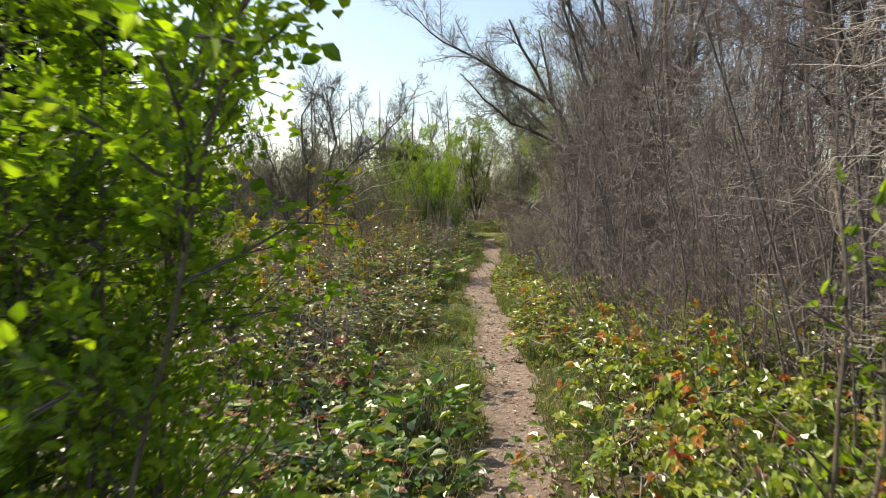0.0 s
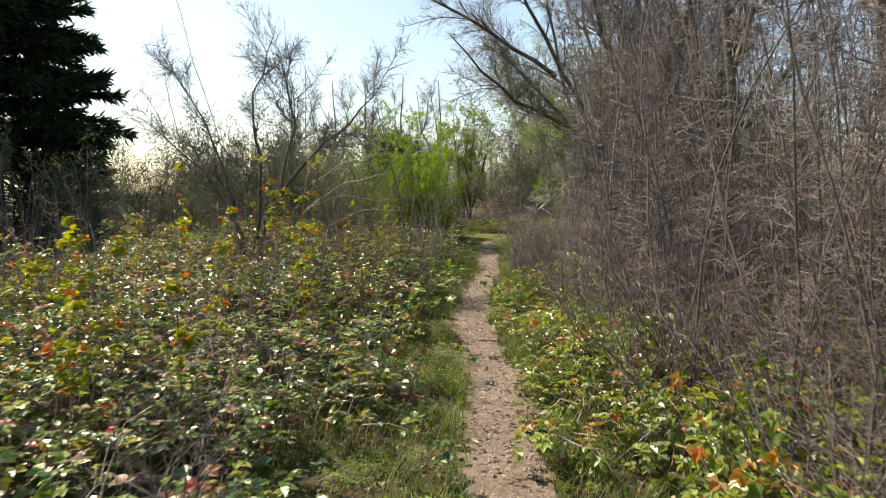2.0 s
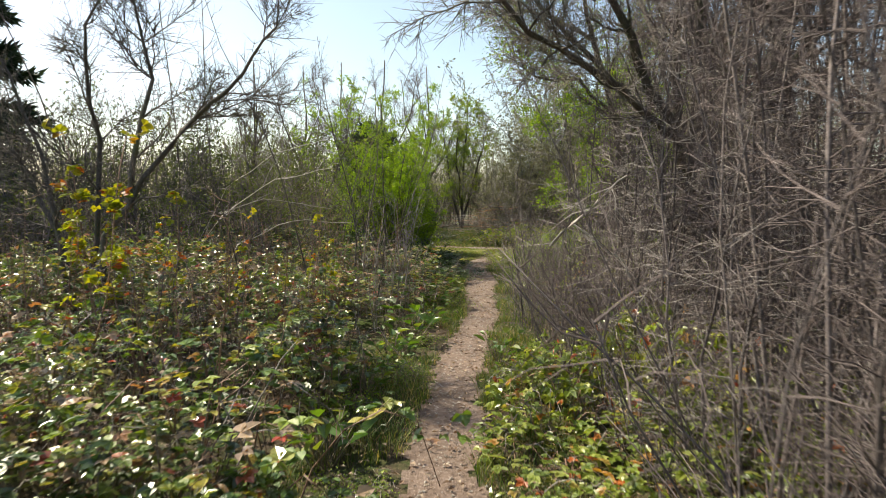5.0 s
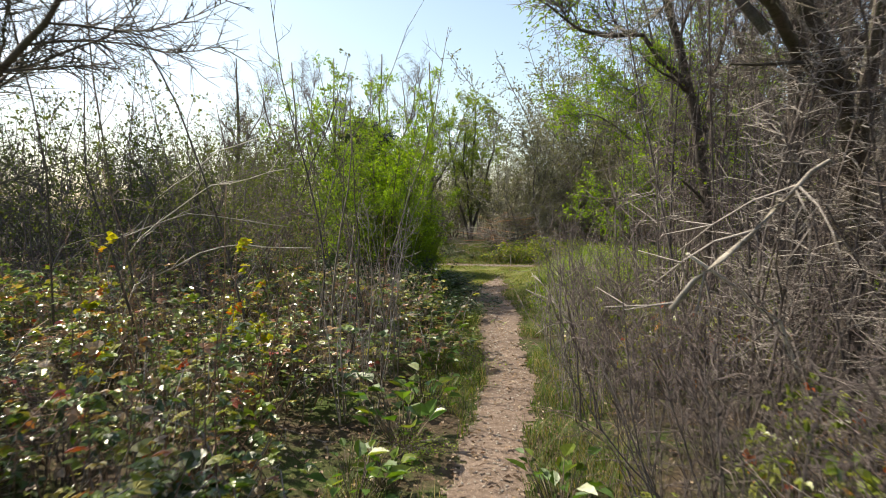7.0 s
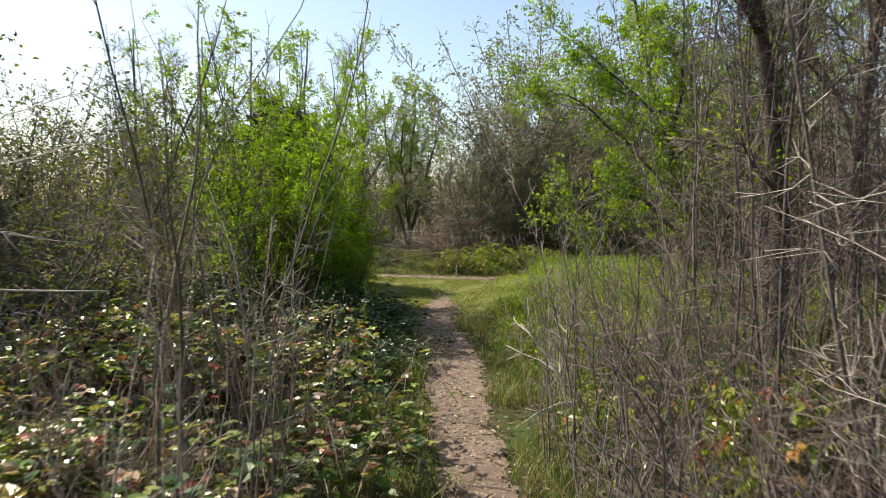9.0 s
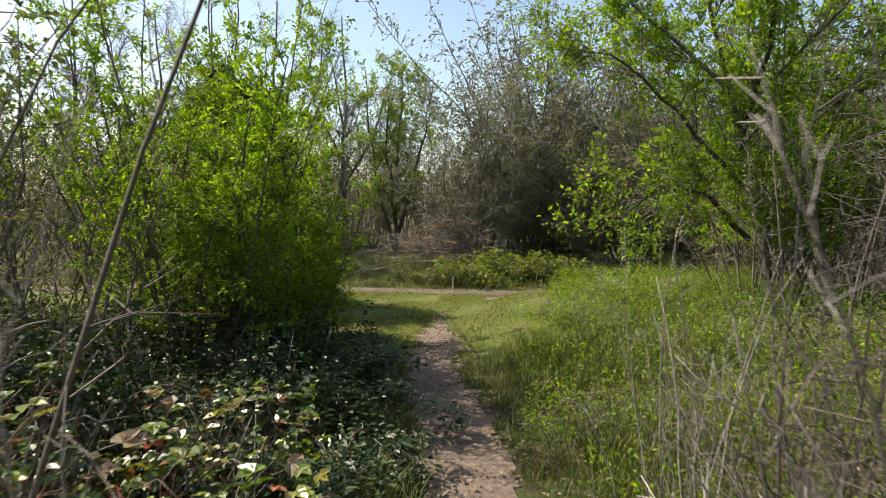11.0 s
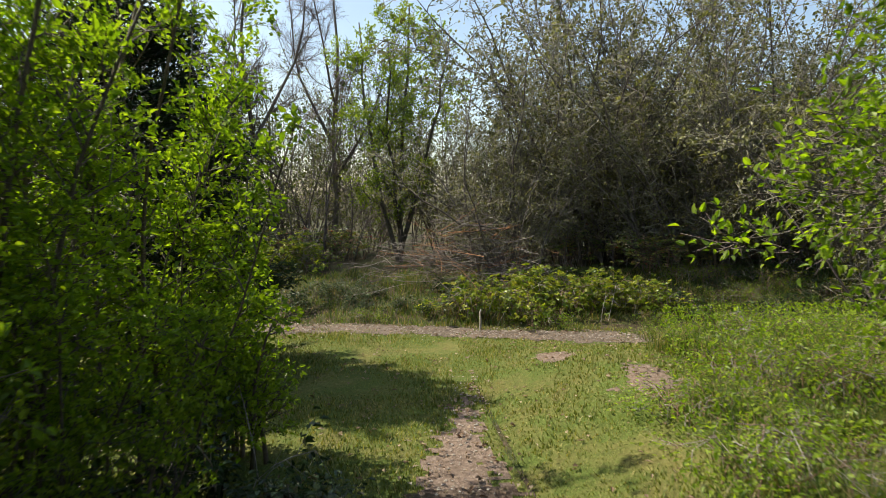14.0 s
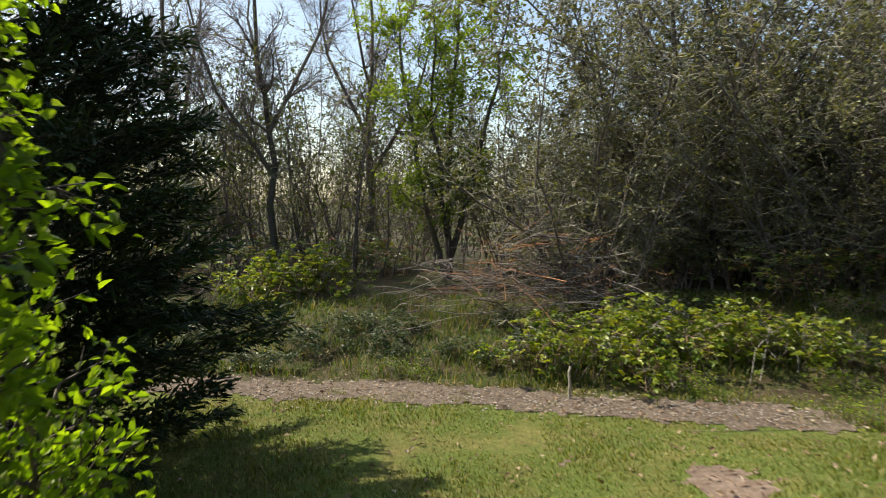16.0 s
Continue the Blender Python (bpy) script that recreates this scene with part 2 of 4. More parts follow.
def leaves_mesh(name, material, place, way, face, length, width, fold=0.25, leaflets=1):
    """Folded leaves: six-cornered blades with a midrib, one or three to a stalk."""
    n = len(place)
    place, way = np.asarray(place, float).reshape(n, 3), unit(np.asarray(way, float).reshape(n, 3))
    face = np.asarray(face, float).reshape(n, 3)
    side = unit(np.cross(way, face) + 1e-5)
    face = np.cross(side, way)
    length, width = np.broadcast_to(length, n)[:, None], np.broadcast_to(width, n)[:, None]
    cols, quads, per = [place], [], 1 + 5 * leaflets
    for k in range(leaflets):
        turn = 0.0 if leaflets == 1 else (-1.15, 0.0, 1.15)[k]
        w = way * math.cos(turn) + side * math.sin(turn)
        s = side * math.cos(turn) - way * math.sin(turn)
        ln = length * (1.0 if turn == 0 else 0.8)
        up = face * fold * width
        droop = -0.18 * ln * face
        cols += [place + w * ln * 0.32 + s * width * 0.46 + up, place + w * ln * 0.68 + s * width * 0.36 + up * 0.8 + droop * 0.4, place + w * ln + droop,
                 place + w * ln * 0.68 - s * width * 0.36 + up * 0.8 + droop * 0.4, place + w * ln * 0.32 - s * width * 0.46 + up]
        b = 1 + 5 * k
        quads += [(0, b, b + 1, b + 2), (0, b + 2, b + 3, b + 4)]
    v = np.stack(cols, 1).reshape(-1, 3)
    f = (np.array(quads)[None] + (per * np.arange(n))[:, None, None]).reshape(-1, 4)
    return make_mesh(name, v.tolist(), f.tolist(), material, smooth=False)


def small_leaves_mesh(name, material, place, way, face, length, width, fold=0.3):
    """Small folded leaves of two triangles each."""
    n = len(place)
    place, way = np.asarray(place, float).reshape(n, 3), unit(np.asarray(way, float).reshape(n, 3))
    side = unit(np.cross(way, np.asarray(face, float).reshape(n, 3)) + 1e-5)
    up = np.cross(side, way)
    length, width = np.broadcast_to(length, n)[:, None], np.broadcast_to(width, n)[:, None]
    mid = place + way * length * 0.45 + up * fold * width
    v = np.stack([place, mid + side * width * 0.5, place + way * length, mid - side * width * 0.5], 1).reshape(-1, 3)
    f = (np.array([(0, 1, 2), (0, 2, 3)])[None] + (4 * np.arange(n))[:, None, None]).reshape(-1, 3)
    return make_mesh(name, v.tolist(), f.tolist(), material, smooth=False)


def blades_mesh(name, material, xy, base, height, width, lean, rng):
    """Grass: bent blades of two quads and a tip."""
    n = len(xy)
    turn = rng.uniform(0, 2 * np.pi, n)
    d = np.stack([np.cos(turn), np.sin(turn), np.zeros(n)], 1)
    s = np.stack([-np.sin(turn), np.cos(turn), np.zeros(n)], 1) * (width * rng.uniform(0.6, 1.3, n))[:, None] * 0.5
    p = np.concatenate([xy, np.asarray(base)[:, None]], 1)
    h = np.asarray(height) * rng.uniform(0.55, 1.2, n)
    bend = (lean * rng.uniform(0.2, 1.3, n) * h)[:, None]
    z = np.array([0, 0, 1.0])
    m1, tip = p + z * (0.55 * h)[:, None] + d * bend * 0.3, p + z * h[:, None] + d * bend
    v = np.stack([p - s, p + s, m1 + s * 0.8, m1 - s * 0.8, tip], 1).reshape(-1, 3)
    i = 5 * np.arange(n)
    quads = np.stack([i, i + 1, i + 2, i + 3], 1).tolist()
    tris = np.stack([i + 3, i + 2, i + 4], 1).tolist()
    return make_mesh(name, v.tolist(), quads + tris, material, smooth=False)


JOINED = {"twigs": "twig_tangle", "leaves": "foliage", "buds": "budding_foliage", "canes": "cane_tangle", "dead_canes": "dead_cane_tangle", "stems": "stemwork", "needles": "needle_foliage", "branches": "branchwork", "stalks": "stalkwork"}


def part(name, mesh, parent, label=""):
    ob = new(JOINED.get(name, name), mesh)
    ob.parent = parent
    if name in JOINED:
        ob["kind"] = "stuff"
    if label:
        ob["label"] = label
    return ob


def thing(name, label, category, group="", at=None):
    ob = new(name)
    ob.empty_display_size = 0.2
    if at is not None:
        ob.matrix_basis = at
    return tagged(ob, label, category, group)


def limb(rng, p, d, length, segs, wander=0.15, rise=0.0):
    pts, d = [tuple(p)], np.array(d, float)
    d /= np.linalg.norm(d)
    p = np.array(p, float)
    for _ in range(segs):
        d = d + rng.normal(0, wander, 3) + np.array([0, 0, rise])
        d /= np.linalg.norm(d)
        p = p + d * length / segs
        pts.append(tuple(p))
    return pts


def side_way(rng, d, spread):
    """A way that leaves d at about the angle spread."""
    d = np.array(d, float)
    d /= np.linalg.norm(d)
    r = rng.normal(0, 1, 3)
    r -= d * (r @ d)
    r /= np.linalg.norm(r)
    return d * math.cos(spread) + r * math.sin(spread)


def sprout(rng, geo, pts, r, count, length, spread=0.9, rise=0.03, start=0.2, sub=2, sites=None, sides=3, wander=0.14):
    """Side twigs along a limb; their ends go into sites."""
    pts = [np.array(p) for p in pts]
    last = len(pts) - 1
    for _ in range(count):
        u = rng.uniform(start, 1.0) * last
        i = min(int(u), last - 1)
        p = pts[i] + (pts[i + 1] - pts[i]) * (u - i)
        ln = length * rng.uniform(0.4, 1.15) * (1.15 - 0.6 * u / last)
        way = side_way(rng, pts[i + 1] - pts[i], spread * rng.uniform(0.6, 1.3))
        tw = limb(rng, p, way, ln, 3, wander, rise)
        geo.tube(tw, r, r * 0.35, sides)
        if sites is not None:
            for q in range(1, 4):
                sites.append((tw[q], np.array(tw[q]) - np.array(tw[q - 1])))
        for _ in range(sub):
            j = rng.integers(1, 3)
            w2 = side_way(rng, np.array(tw[j + 1]) - np.array(tw[j]), 0.8)
            t2 = limb(rng, tw[j], w2, ln * rng.uniform(0.25, 0.6), 1, wander, rise)
            geo.tube(t2, r * 0.6, r * 0.25, 3)
            if sites is not None:
                sites.append((t2[1], np.array(t2[1]) - np.array(t2[0])))


def leaf_sites(rng, sites, count, jitter):
    pick = rng.integers(0, len(sites), count)
    p = np.array([sites[i][0] for i in pick]) + rng.normal(0, jitter, (count, 3))
    w = unit(np.array([sites[i][1] for i in pick])) + rng.normal(0, 0.7, (count, 3))
    f = rng.normal(0, 0.6, (count, 3)) + np.array([0, 0, 0.8])
    return p, w, f


# ---- kinds of plants ----
def bare_shrub(seed, stems, height, spread, lean, twigs, twig_len, bark="thicket_bark", twig="twig", buds=0, label="", name="bare_shrub", category="shrub", stem_r=0.012, rise=0.05, leaf="bud", leaf_size=0.018, sub=2, split=False, angle=0.85, wander=0.085, bow=0.0, crook=0.22, twig_r=0.0038):
    """Many upright leafless stems with side twigs; split: each stem a part."""
    rng = np.random.default_rng(seed)
    root, tw, joined, sites = thing(name, label, category), Geo(), Geo(), []
    for k in range(stems):
        a0, rad = rng.uniform(0, 2 * np.pi), spread * math.sqrt(rng.uniform(0, 1))
        foot = (rad * math.cos(a0), rad * math.sin(a0), -0.05)
        way = (lean * math.cos(a0) * rng.uniform(0.2, 1.2), lean * math.sin(a0) * rng.uniform(0.2, 1.2), 1)
        h = height * rng.uniform(0.6, 1.1)
        pts = limb(rng, foot, way, h, 8, wander, 0.03 - bow)
        g = Geo() if split else joined
        r = stem_r * rng.uniform(0.6, 1.4)
        g.tube(pts, r, r * 0.25, 5)
        sprout(rng, tw, pts, min(twig_r, r * 0.45), int(twigs * rng.uniform(0.7, 1.2)), twig_len, angle, rise, 0.12, sub, sites, 3, crook)
        if split:
            part("stem", g.mesh("stem", M[bark]), root)
    if not split:
        part("stem" if stems == 1 else "stems", joined.mesh("stems", M[bark]), root)
    fine = part("twigs", tw.mesh("twigs", M[twig]), root)
    if buds:
        p, w, f = leaf_sites(rng, sites, buds, 0.012)
        part("buds" if leaf == "bud" else "leaves", small_leaves_mesh("buds", M[leaf], p, w, f, leaf_size * rng.uniform(0.6, 1.3, buds), leaf_size * 0.7), fine)
    return root


def leafy_shrub(seed, stems, height, spread, lean, twigs, twig_len, leaves, size, leaf, label, name="leafy_shrub", bark="sapling_bark", start=0.15, big=False, wide=0.55, category="shrub", stem_r=0.014):
    rng = np.random.default_rng(seed)
    root, sites = thing(name, label, category), []
    crown = Geo()
    for k in range(stems):
        a0, rad = rng.uniform(0, 2 * np.pi), spread * math.sqrt(rng.uniform(0, 1))
        pts = limb(rng, (rad * math.cos(a0), rad * math.sin(a0), -0.05), (lean * math.cos(a0) * rng.uniform(0.3, 1.2), lean * math.sin(a0) * rng.uniform(0.3, 1.2), 1), height * rng.uniform(0.55, 1.05), 8, 0.09, 0.01)
        g = Geo()
        r = stem_r * rng.uniform(0.6, 1.3)
        g.tube(pts, r, r * 0.3, 5)
        part("stem", g.mesh("stem", M[bark]), root)
        sprout(rng, crown, pts, 0.0045, twigs, twig_len, 0.95, 0.02, start, 3, sites)
    fine = part("twigs", crown.mesh("twigs", M["twig"]), root)
    p, w, f = leaf_sites(rng, sites, leaves, 0.02)
    s = size * rng.uniform(0.55, 1.25, leaves)
    if big:
        part("leaves", leaves_mesh("leaves", M[leaf], p, w, f, s, s * wide), fine)
    else:
        part("leaves", small_leaves_mesh("leaves", M[leaf], p, w, f, s, s * wide), root)
    return root


def bramble_bush(seed, radius, height, canes, leaves, size, leaf, label, name="bramble_bush", plain=False):
    """A mound of arching canes with leaves in threes."""
    rng = np.random.default_rng(seed)
    root, g, dead, sites = thing(name, label, "bramble"), Geo(), Geo(), []
    for k in range(canes):
        a0, reach, top = rng.uniform(0, 2 * np.pi), radius * rng.uniform(0.5, 1.3), height * rng.uniform(0.45, 1.1)
        foot = np.array([rng.normal(0, radius * 0.4), rng.normal(0, radius * 0.4), -0.03])
        pts = []
        for u in np.linspace(0, 1, 6):
            q = foot + np.array([math.cos(a0), math.sin(a0), 0]) * reach * u + rng.normal(0, 0.03, 3)
            pts.append((q[0], q[1], max(0.01, q[2] + 0.03 + top * math.sin(math.pi * (0.02 + 0.82 * u)))))
        pts[0] = tuple(foot)
        (g if k % 2 else dead).tube(pts, 0.005, 0.002, 3)
        sprout(rng, g if k % 2 else dead, pts, 0.0022, 4, 0.22, 0.9, 0.02, 0.2, 1, sites if k % 4 else None)
    sites = [s for s in sites if height < 0.6 or s[0][2] > 0.26 * height]
    fine = part("canes", g.mesh("canes", M["cane"]), root)
    part("dead_canes", dead.mesh("dead_canes", M["pale_twig"]), root, "pale dead canes")
    p, w, f = leaf_sites(rng, sites, leaves, 0.05)
    p[:, 2] = np.maximum(p[:, 2], 0.015)
    w[:, 2] *= 0.35
    f = rng.normal(0, 0.36, (leaves, 3)) + np.array([0, 0, 1.0])
    s = size * rng.uniform(0.5, 1.2, leaves)
    if plain:
        part("leaves", leaves_mesh("leaves", M[leaf], p, w, f, s, s * 0.68, 0.22), fine)
    else:
        part("leaves", leaves_mesh("leaves", M[leaf], p, w, f, s, s * 0.72, 0.22, 3), fine)
    return root


def broad_plant(seed, count, size, height, leaf, label, name="dock_plant"):
    """A low rosette of broad upright leaves."""
    rng = np.random.default_rng(seed)
    root, g = thing(name, label, "plant"), Geo()
    a0 = rng.uniform(0, 2 * np.pi, count)
    u = rng.uniform(0.2, 1, count)
    p = np.stack([0.22 * u * np.cos(a0), 0.22 * u * np.sin(a0), height * rng.uniform(0.15, 1, count)], 1)
    for q in p:
        g.tube([(q[0] * 0.2, q[1] * 0.2, -0.02), (q[0] * 0.7, q[1] * 0.7, q[2] * 0.6), tuple(q)], 0.004, 0.002, 3)
    w = np.stack([np.cos(a0), np.sin(a0), rng.uniform(-0.1, 0.9, count)], 1)
    f = rng.normal(0, 0.25, (count, 3)) + np.array([0, 0, 1.0])
    part("stalks", g.mesh("stalks", M["sapling_bark"]), root)
    s = size * rng.uniform(0.5, 1.15, count)
    part("leaves", leaves_mesh("leaves", M[leaf], p, w, f, s, s * 0.68, 0.2), root)
    return root


def seedling(seed, height, leaves, size, leaf, label, name="maple_seedling"):
    """A thin wand with large leaves along its upper half."""
    rng = np.random.default_rng(seed)
    root, g, sites = thing(name, label, "seedling"), Geo(), []
    pts = limb(rng, (0, 0, -0.03), (rng.normal(0, 0.12), rng.normal(0, 0.12), 1), height, 7, 0.06, 0.02)
    g.tube(pts, 0.005, 0.002, 4)
    sprout(rng, g, pts, 0.002, 9, 0.16, 0.9, 0.05, 0.35, 0, sites)
    part("stem", g.mesh("stem", M["cane"]), root)
    p, w, f = leaf_sites(rng, sites, leaves, 0.02)
    f = rng.normal(0, 0.4, (leaves, 3)) + np.array([0, 0, 1.0])
    s = size * rng.uniform(0.5, 1.2, leaves)
    part("leaves", leaves_mesh("leaves", M[leaf], p, w, f, s, s * 0.85, 0.2, 3), root)
    return root


def tree(seed, name, label, limbs, bark, twig, twig_n, twig_len, leaf=None, leaves=0, size=0.03, boughs=5, bough_len=1.2, twig_r=0.0045, rise=0.03, category="tree"):
    """A tree from its main limbs: each a polyline with two radii; boughs, twigs and leaves grow from them."""
    rng = np.random.default_rng(seed)
    root, sites, fine = thing(name, label, category), [], Geo()
    for k, (pts, r0, r1) in enumerate(limbs):
        dense = []
        for p, q in zip(pts, pts[1:]):
            for i in range(3):
                dense.append(tuple(np.array(p) + (np.array(q) - np.array(p)) * i / 3 + (rng.normal(0, 0.025, 3) if (i or dense) else 0)))
        dense.append(tuple(pts[-1]))
        g = Geo()
        g.tube(dense, r0, r1, 8)
        for _ in range(boughs):
            j = rng.integers(len(dense) // 4, len(dense) - 1)
            way = side_way(rng, np.array(dense[j + 1]) - np.array(dense[j]), rng.uniform(0.5, 1.0))
            b = limb(rng, dense[j], way, bough_len * rng.uniform(0.5, 1.2), 6, 0.17, rise)
            rr = max(0.006, 0.4 * (r0 + (r1 - r0) * j / len(dense)))
            g.tube(b, rr, rr * 0.3, 5)
            sprout(rng, fine, b, twig_r, twig_n, twig_len, 0.85, rise, 0.1, 3, sites)
        sprout(rng, fine, dense, twig_r, twig_n, twig_len, 0.9, rise, 0.3, 3, sites)
        part("trunk" if k == 0 else "limb", g.mesh("limb", M[bark]), root)
    twiggy = part("twigs", fine.mesh("twigs", M[twig]), root)
    if leaves:
        p, w, f = leaf_sites(rng, sites, leaves, 0.025)
        s = size * rng.uniform(0.5, 1.25, leaves)
        part("leaves", leaves_mesh("leaves", M[leaf], p, w, f, s, s * 0.55) if size > 0.035 else small_leaves_mesh("leaves", M[leaf], p, w, f, s, s * 0.6), twiggy)
    return root


def conifer(seed, height, radius, tiers, per_tier, sprays, label, name="conifer", size=0.22, droop=-0.25, taper=0.8):
    rng = np.random.default_rng(seed)
    root, g, br, P, W, F = thing(name, label, "conifer"), Geo(), Geo(), [], [], []
    g.tube([(0, 0, -0.1), (0.02, 0, height * 0.5), (0, 0.03, height)], 0.014 * height, 0.012, 8)
    for k in range(tiers):
        u = (k + 0.5) / tiers
        for _ in range(per_tier):
            a0 = rng.uniform(0, 2 * np.pi)
            ln = radius * (1 - u) ** taper * rng.uniform(0.65, 1.15) + 0.15
            z = height * (0.03 + 0.95 * u) + rng.normal(0, 0.12)
            pts = limb(rng, (0, 0, z), (math.cos(a0), math.sin(a0), droop + 0.5 * u), ln, 6, 0.07, 0.02)
            br.tube(pts, 0.006 + 0.006 * ln, 0.004, 4)
            for _ in range(max(4, int(sprays * ln))):
                s = math.sqrt(rng.uniform(0.02, 1)) * 5.99
                i = int(s)
                p = np.array(pts[i]) + (np.array(pts[i + 1]) - np.array(pts[i])) * (s - i)
                d = side_way(rng, np.array(pts[i + 1]) - np.array(pts[i]), rng.uniform(0.2, 1.1))
                P.append(p + rng.normal(0, 0.03, 3))
                W.append(d + np.array([0, 0, -0.15]))
                F.append(rng.normal(0, 0.7, 3) + np.array([0, 0, 0.6]))
    part("trunk", g.mesh("trunk", M["dark_bark"]), root)
    part("branches", br.mesh("branches", M["dark_bark"]), root)
    n = len(P)
    part("needles", small_leaves_mesh("needles", M["needle"], np.array(P), np.array(W), np.array(F), size * rng.uniform(0.5, 1.2, n), size * 0.22, 0.2), root)
    return root


used = set()


def plant(master, x, y, turn=0.0, size=1.0, tall=1.0, tilt=0.0, group="", label="", z=None):
    """Stands a thing on the ground: the master itself first, copies after it."""
    m = pose(x, y, ground_z(x, y) - 0.01 if z is None else z, tilt, 0, turn) @ Matrix.Diagonal((size, size, size * tall, 1))
    if master.name in used:
        ob = copy_thing(master, m)
    else:
        used.add(master.name)
        master.matrix_basis = m
        ob = master
    return tagged(ob, label, "", group)


# ---- ground, path and track ----
def lines(lo, hi, step, far):
    inner = list(np.arange(lo, hi + 1e-6, step))
    out, g = [], step
    p = hi
    while p < far:
        g *= 1.35
        p += g
        out.append(p)
    low, g, p = [], step, lo
    while p > -far:
        g *= 1.35
        p -= g
        low.append(p)
    return low[::-1] + inner + out


gx, gy = lines(-4, 6, 0.16, 700), lines(-2, 29, 0.16, 700)
gv = [(x, y, ground_z(x, y) - 0.012) for y in gy for x in gx]
nx = len(gx)
gf = [(j * nx + i, j * nx + i + 1, (j + 1) * nx + i + 1, (j + 1) * nx + i) for j in range(len(gy) - 1) for i in range(nx - 1)]
tagged(new("ground", make_mesh("ground", gv, gf, M["ground"])), "dark soil with leaf litter, moss and thin grass", "ground", kind="structure")


def sheet(name, x0, x1, y0, y1, step, inside, material, lift):
    """A ragged sheet of another ground cover over the soil."""
    xs, ys = np.arange(x0, x1, step), np.arange(y0, y1, step)
    v = [(x, y, ground_z(x, y) + lift) for y in ys for x in xs]
    f = []
    for j in range(len(ys) - 1):
        for i in range(len(xs) - 1):
            x, y = xs[i] + step / 2, ys[j] + step / 2
            if inside(x + 0.25 * noise.noise((x * 2.2, y * 2.2, 4.0)), y + 0.25 * noise.noise((x * 2.2, y * 2.2, 8.0))):
                a0 = j * len(xs) + i
                f.append((a0, a0 + 1, a0 + len(xs) + 1, a0 + len(xs)))
    return new(name, make_mesh(name, v, f, material))


def ragged(x, y):
    return 0.11 * noise.noise((x * 2.3, y * 2.3, 1.0)) + 0.07 * noise.noise((x * 7, y * 7, 1.0)) + 0.05 * noise.noise((x * 19, y * 19, 1.0))


def on_path(x, y):
    half = float(np.interp(y, (16, 17.5, 20.8, 23.2), (0.215, 0.26, 0.25, -0.12)))
    worn = 20.8 < y < 24.3 and 0.9 < x < 3.4 and noise.noise((x * 1.5 + 4, y * 1.9, 3.0)) + 4 * ragged(x + 5, y) > 0.62
    worn = worn or ((x - 2.62) / 0.2) ** 2 + ((y - 23.1) / 0.36) ** 2 < 0.6 + 6 * ragged(x + 2, y)
    return abs(x - trail_x(y)) < half + ragged(x, y) * (1.0 if y < 19 else 1.8) or worn


def on_track(x, y):
    return abs(y - track_y(x) - 0.07 * math.sin(1.3 * x)) < 0.27 + 1.5 * ragged(x, y)


def cells(name, boxes, step, inside, material, lift, label):
    """Bare earth: a mesh of small cells with a ragged outline, a little uneven."""
    v, f, seen = [], [], {}
    for x0, x1, y0, y1 in boxes:
        i0, j0 = round(x0 / step), round(y0 / step)
        for j in range(j0, round(y1 / step)):
            for i in range(i0, round(x1 / step)):
                if inside((i + 0.5) * step, (j + 0.5) * step):
                    quad = []
                    for a0, b0 in ((i, j), (i + 1, j), (i + 1, j + 1), (i, j + 1)):
                        if (a0, b0) not in seen:
                            x, y = a0 * step, b0 * step
                            seen[(a0, b0)] = len(v)
                            v.append((x, y, ground_z(x, y) + lift + 0.005 * noise.noise((x * 7, y * 7, 5.0))))
                        quad.append(seen[(a0, b0)])
                    f.append(tuple(quad))
    tagged(new(name, make_mesh(name, v, f, material)), label, "path", kind="structure")


cells("footpath", [(trail_x(y) - 0.6, trail_x(y) + 0.6, y, y + 0.48) for y in np.arange(-5.04, 20.64, 0.48)] + [(0.6, 3.6, 20.64, 24.4)], 0.04, on_path, M["trail"], -0.006, "narrow footpath of trodden brown earth")
cells("gravel_track", [(-8, 14, 21.6, 27.2)], 0.06, on_track, M["track"], -0.004, "pale gravelly earth track across the clearing")
tagged(sheet("turf", -5, 10, 19.6, 25.6, 0.08, lambda x, y: y < track_y(x) - 0.1 and (y > 20.6 or x > 1.75), M["turf"], -0.009), "worn yellowish turf in the clearing", "ground", kind="structure")
rng = np.random.default_rng(5)


def scatter(n, x0, x1, y0, y1, gap, keep, seed):
    """Loose places at least gap apart."""
    r, got = np.random.default_rng(seed), []
    for _ in range(n * 30):
        if len(got) >= n:
            break
        x, y = r.uniform(x0, x1), r.uniform(y0, y1)
        if keep(x, y) and all((x - a) ** 2 + (y - b) ** 2 > gap * gap for a, b in got):
            got.append((x, y))
    return got


EDGE = [(-6, 1.7), (2, 2.1), (5, 2.2), (7, 2.15), (8.5, 1.95), (10.5, 2.05), (12, 2.1), (13.5, 2.35), (15.2, 2.6), (16.4, 3.1)]
EY, EX = np.array(EDGE).T


def edge_x(y):
    return float(np.interp(y, EY, EX))


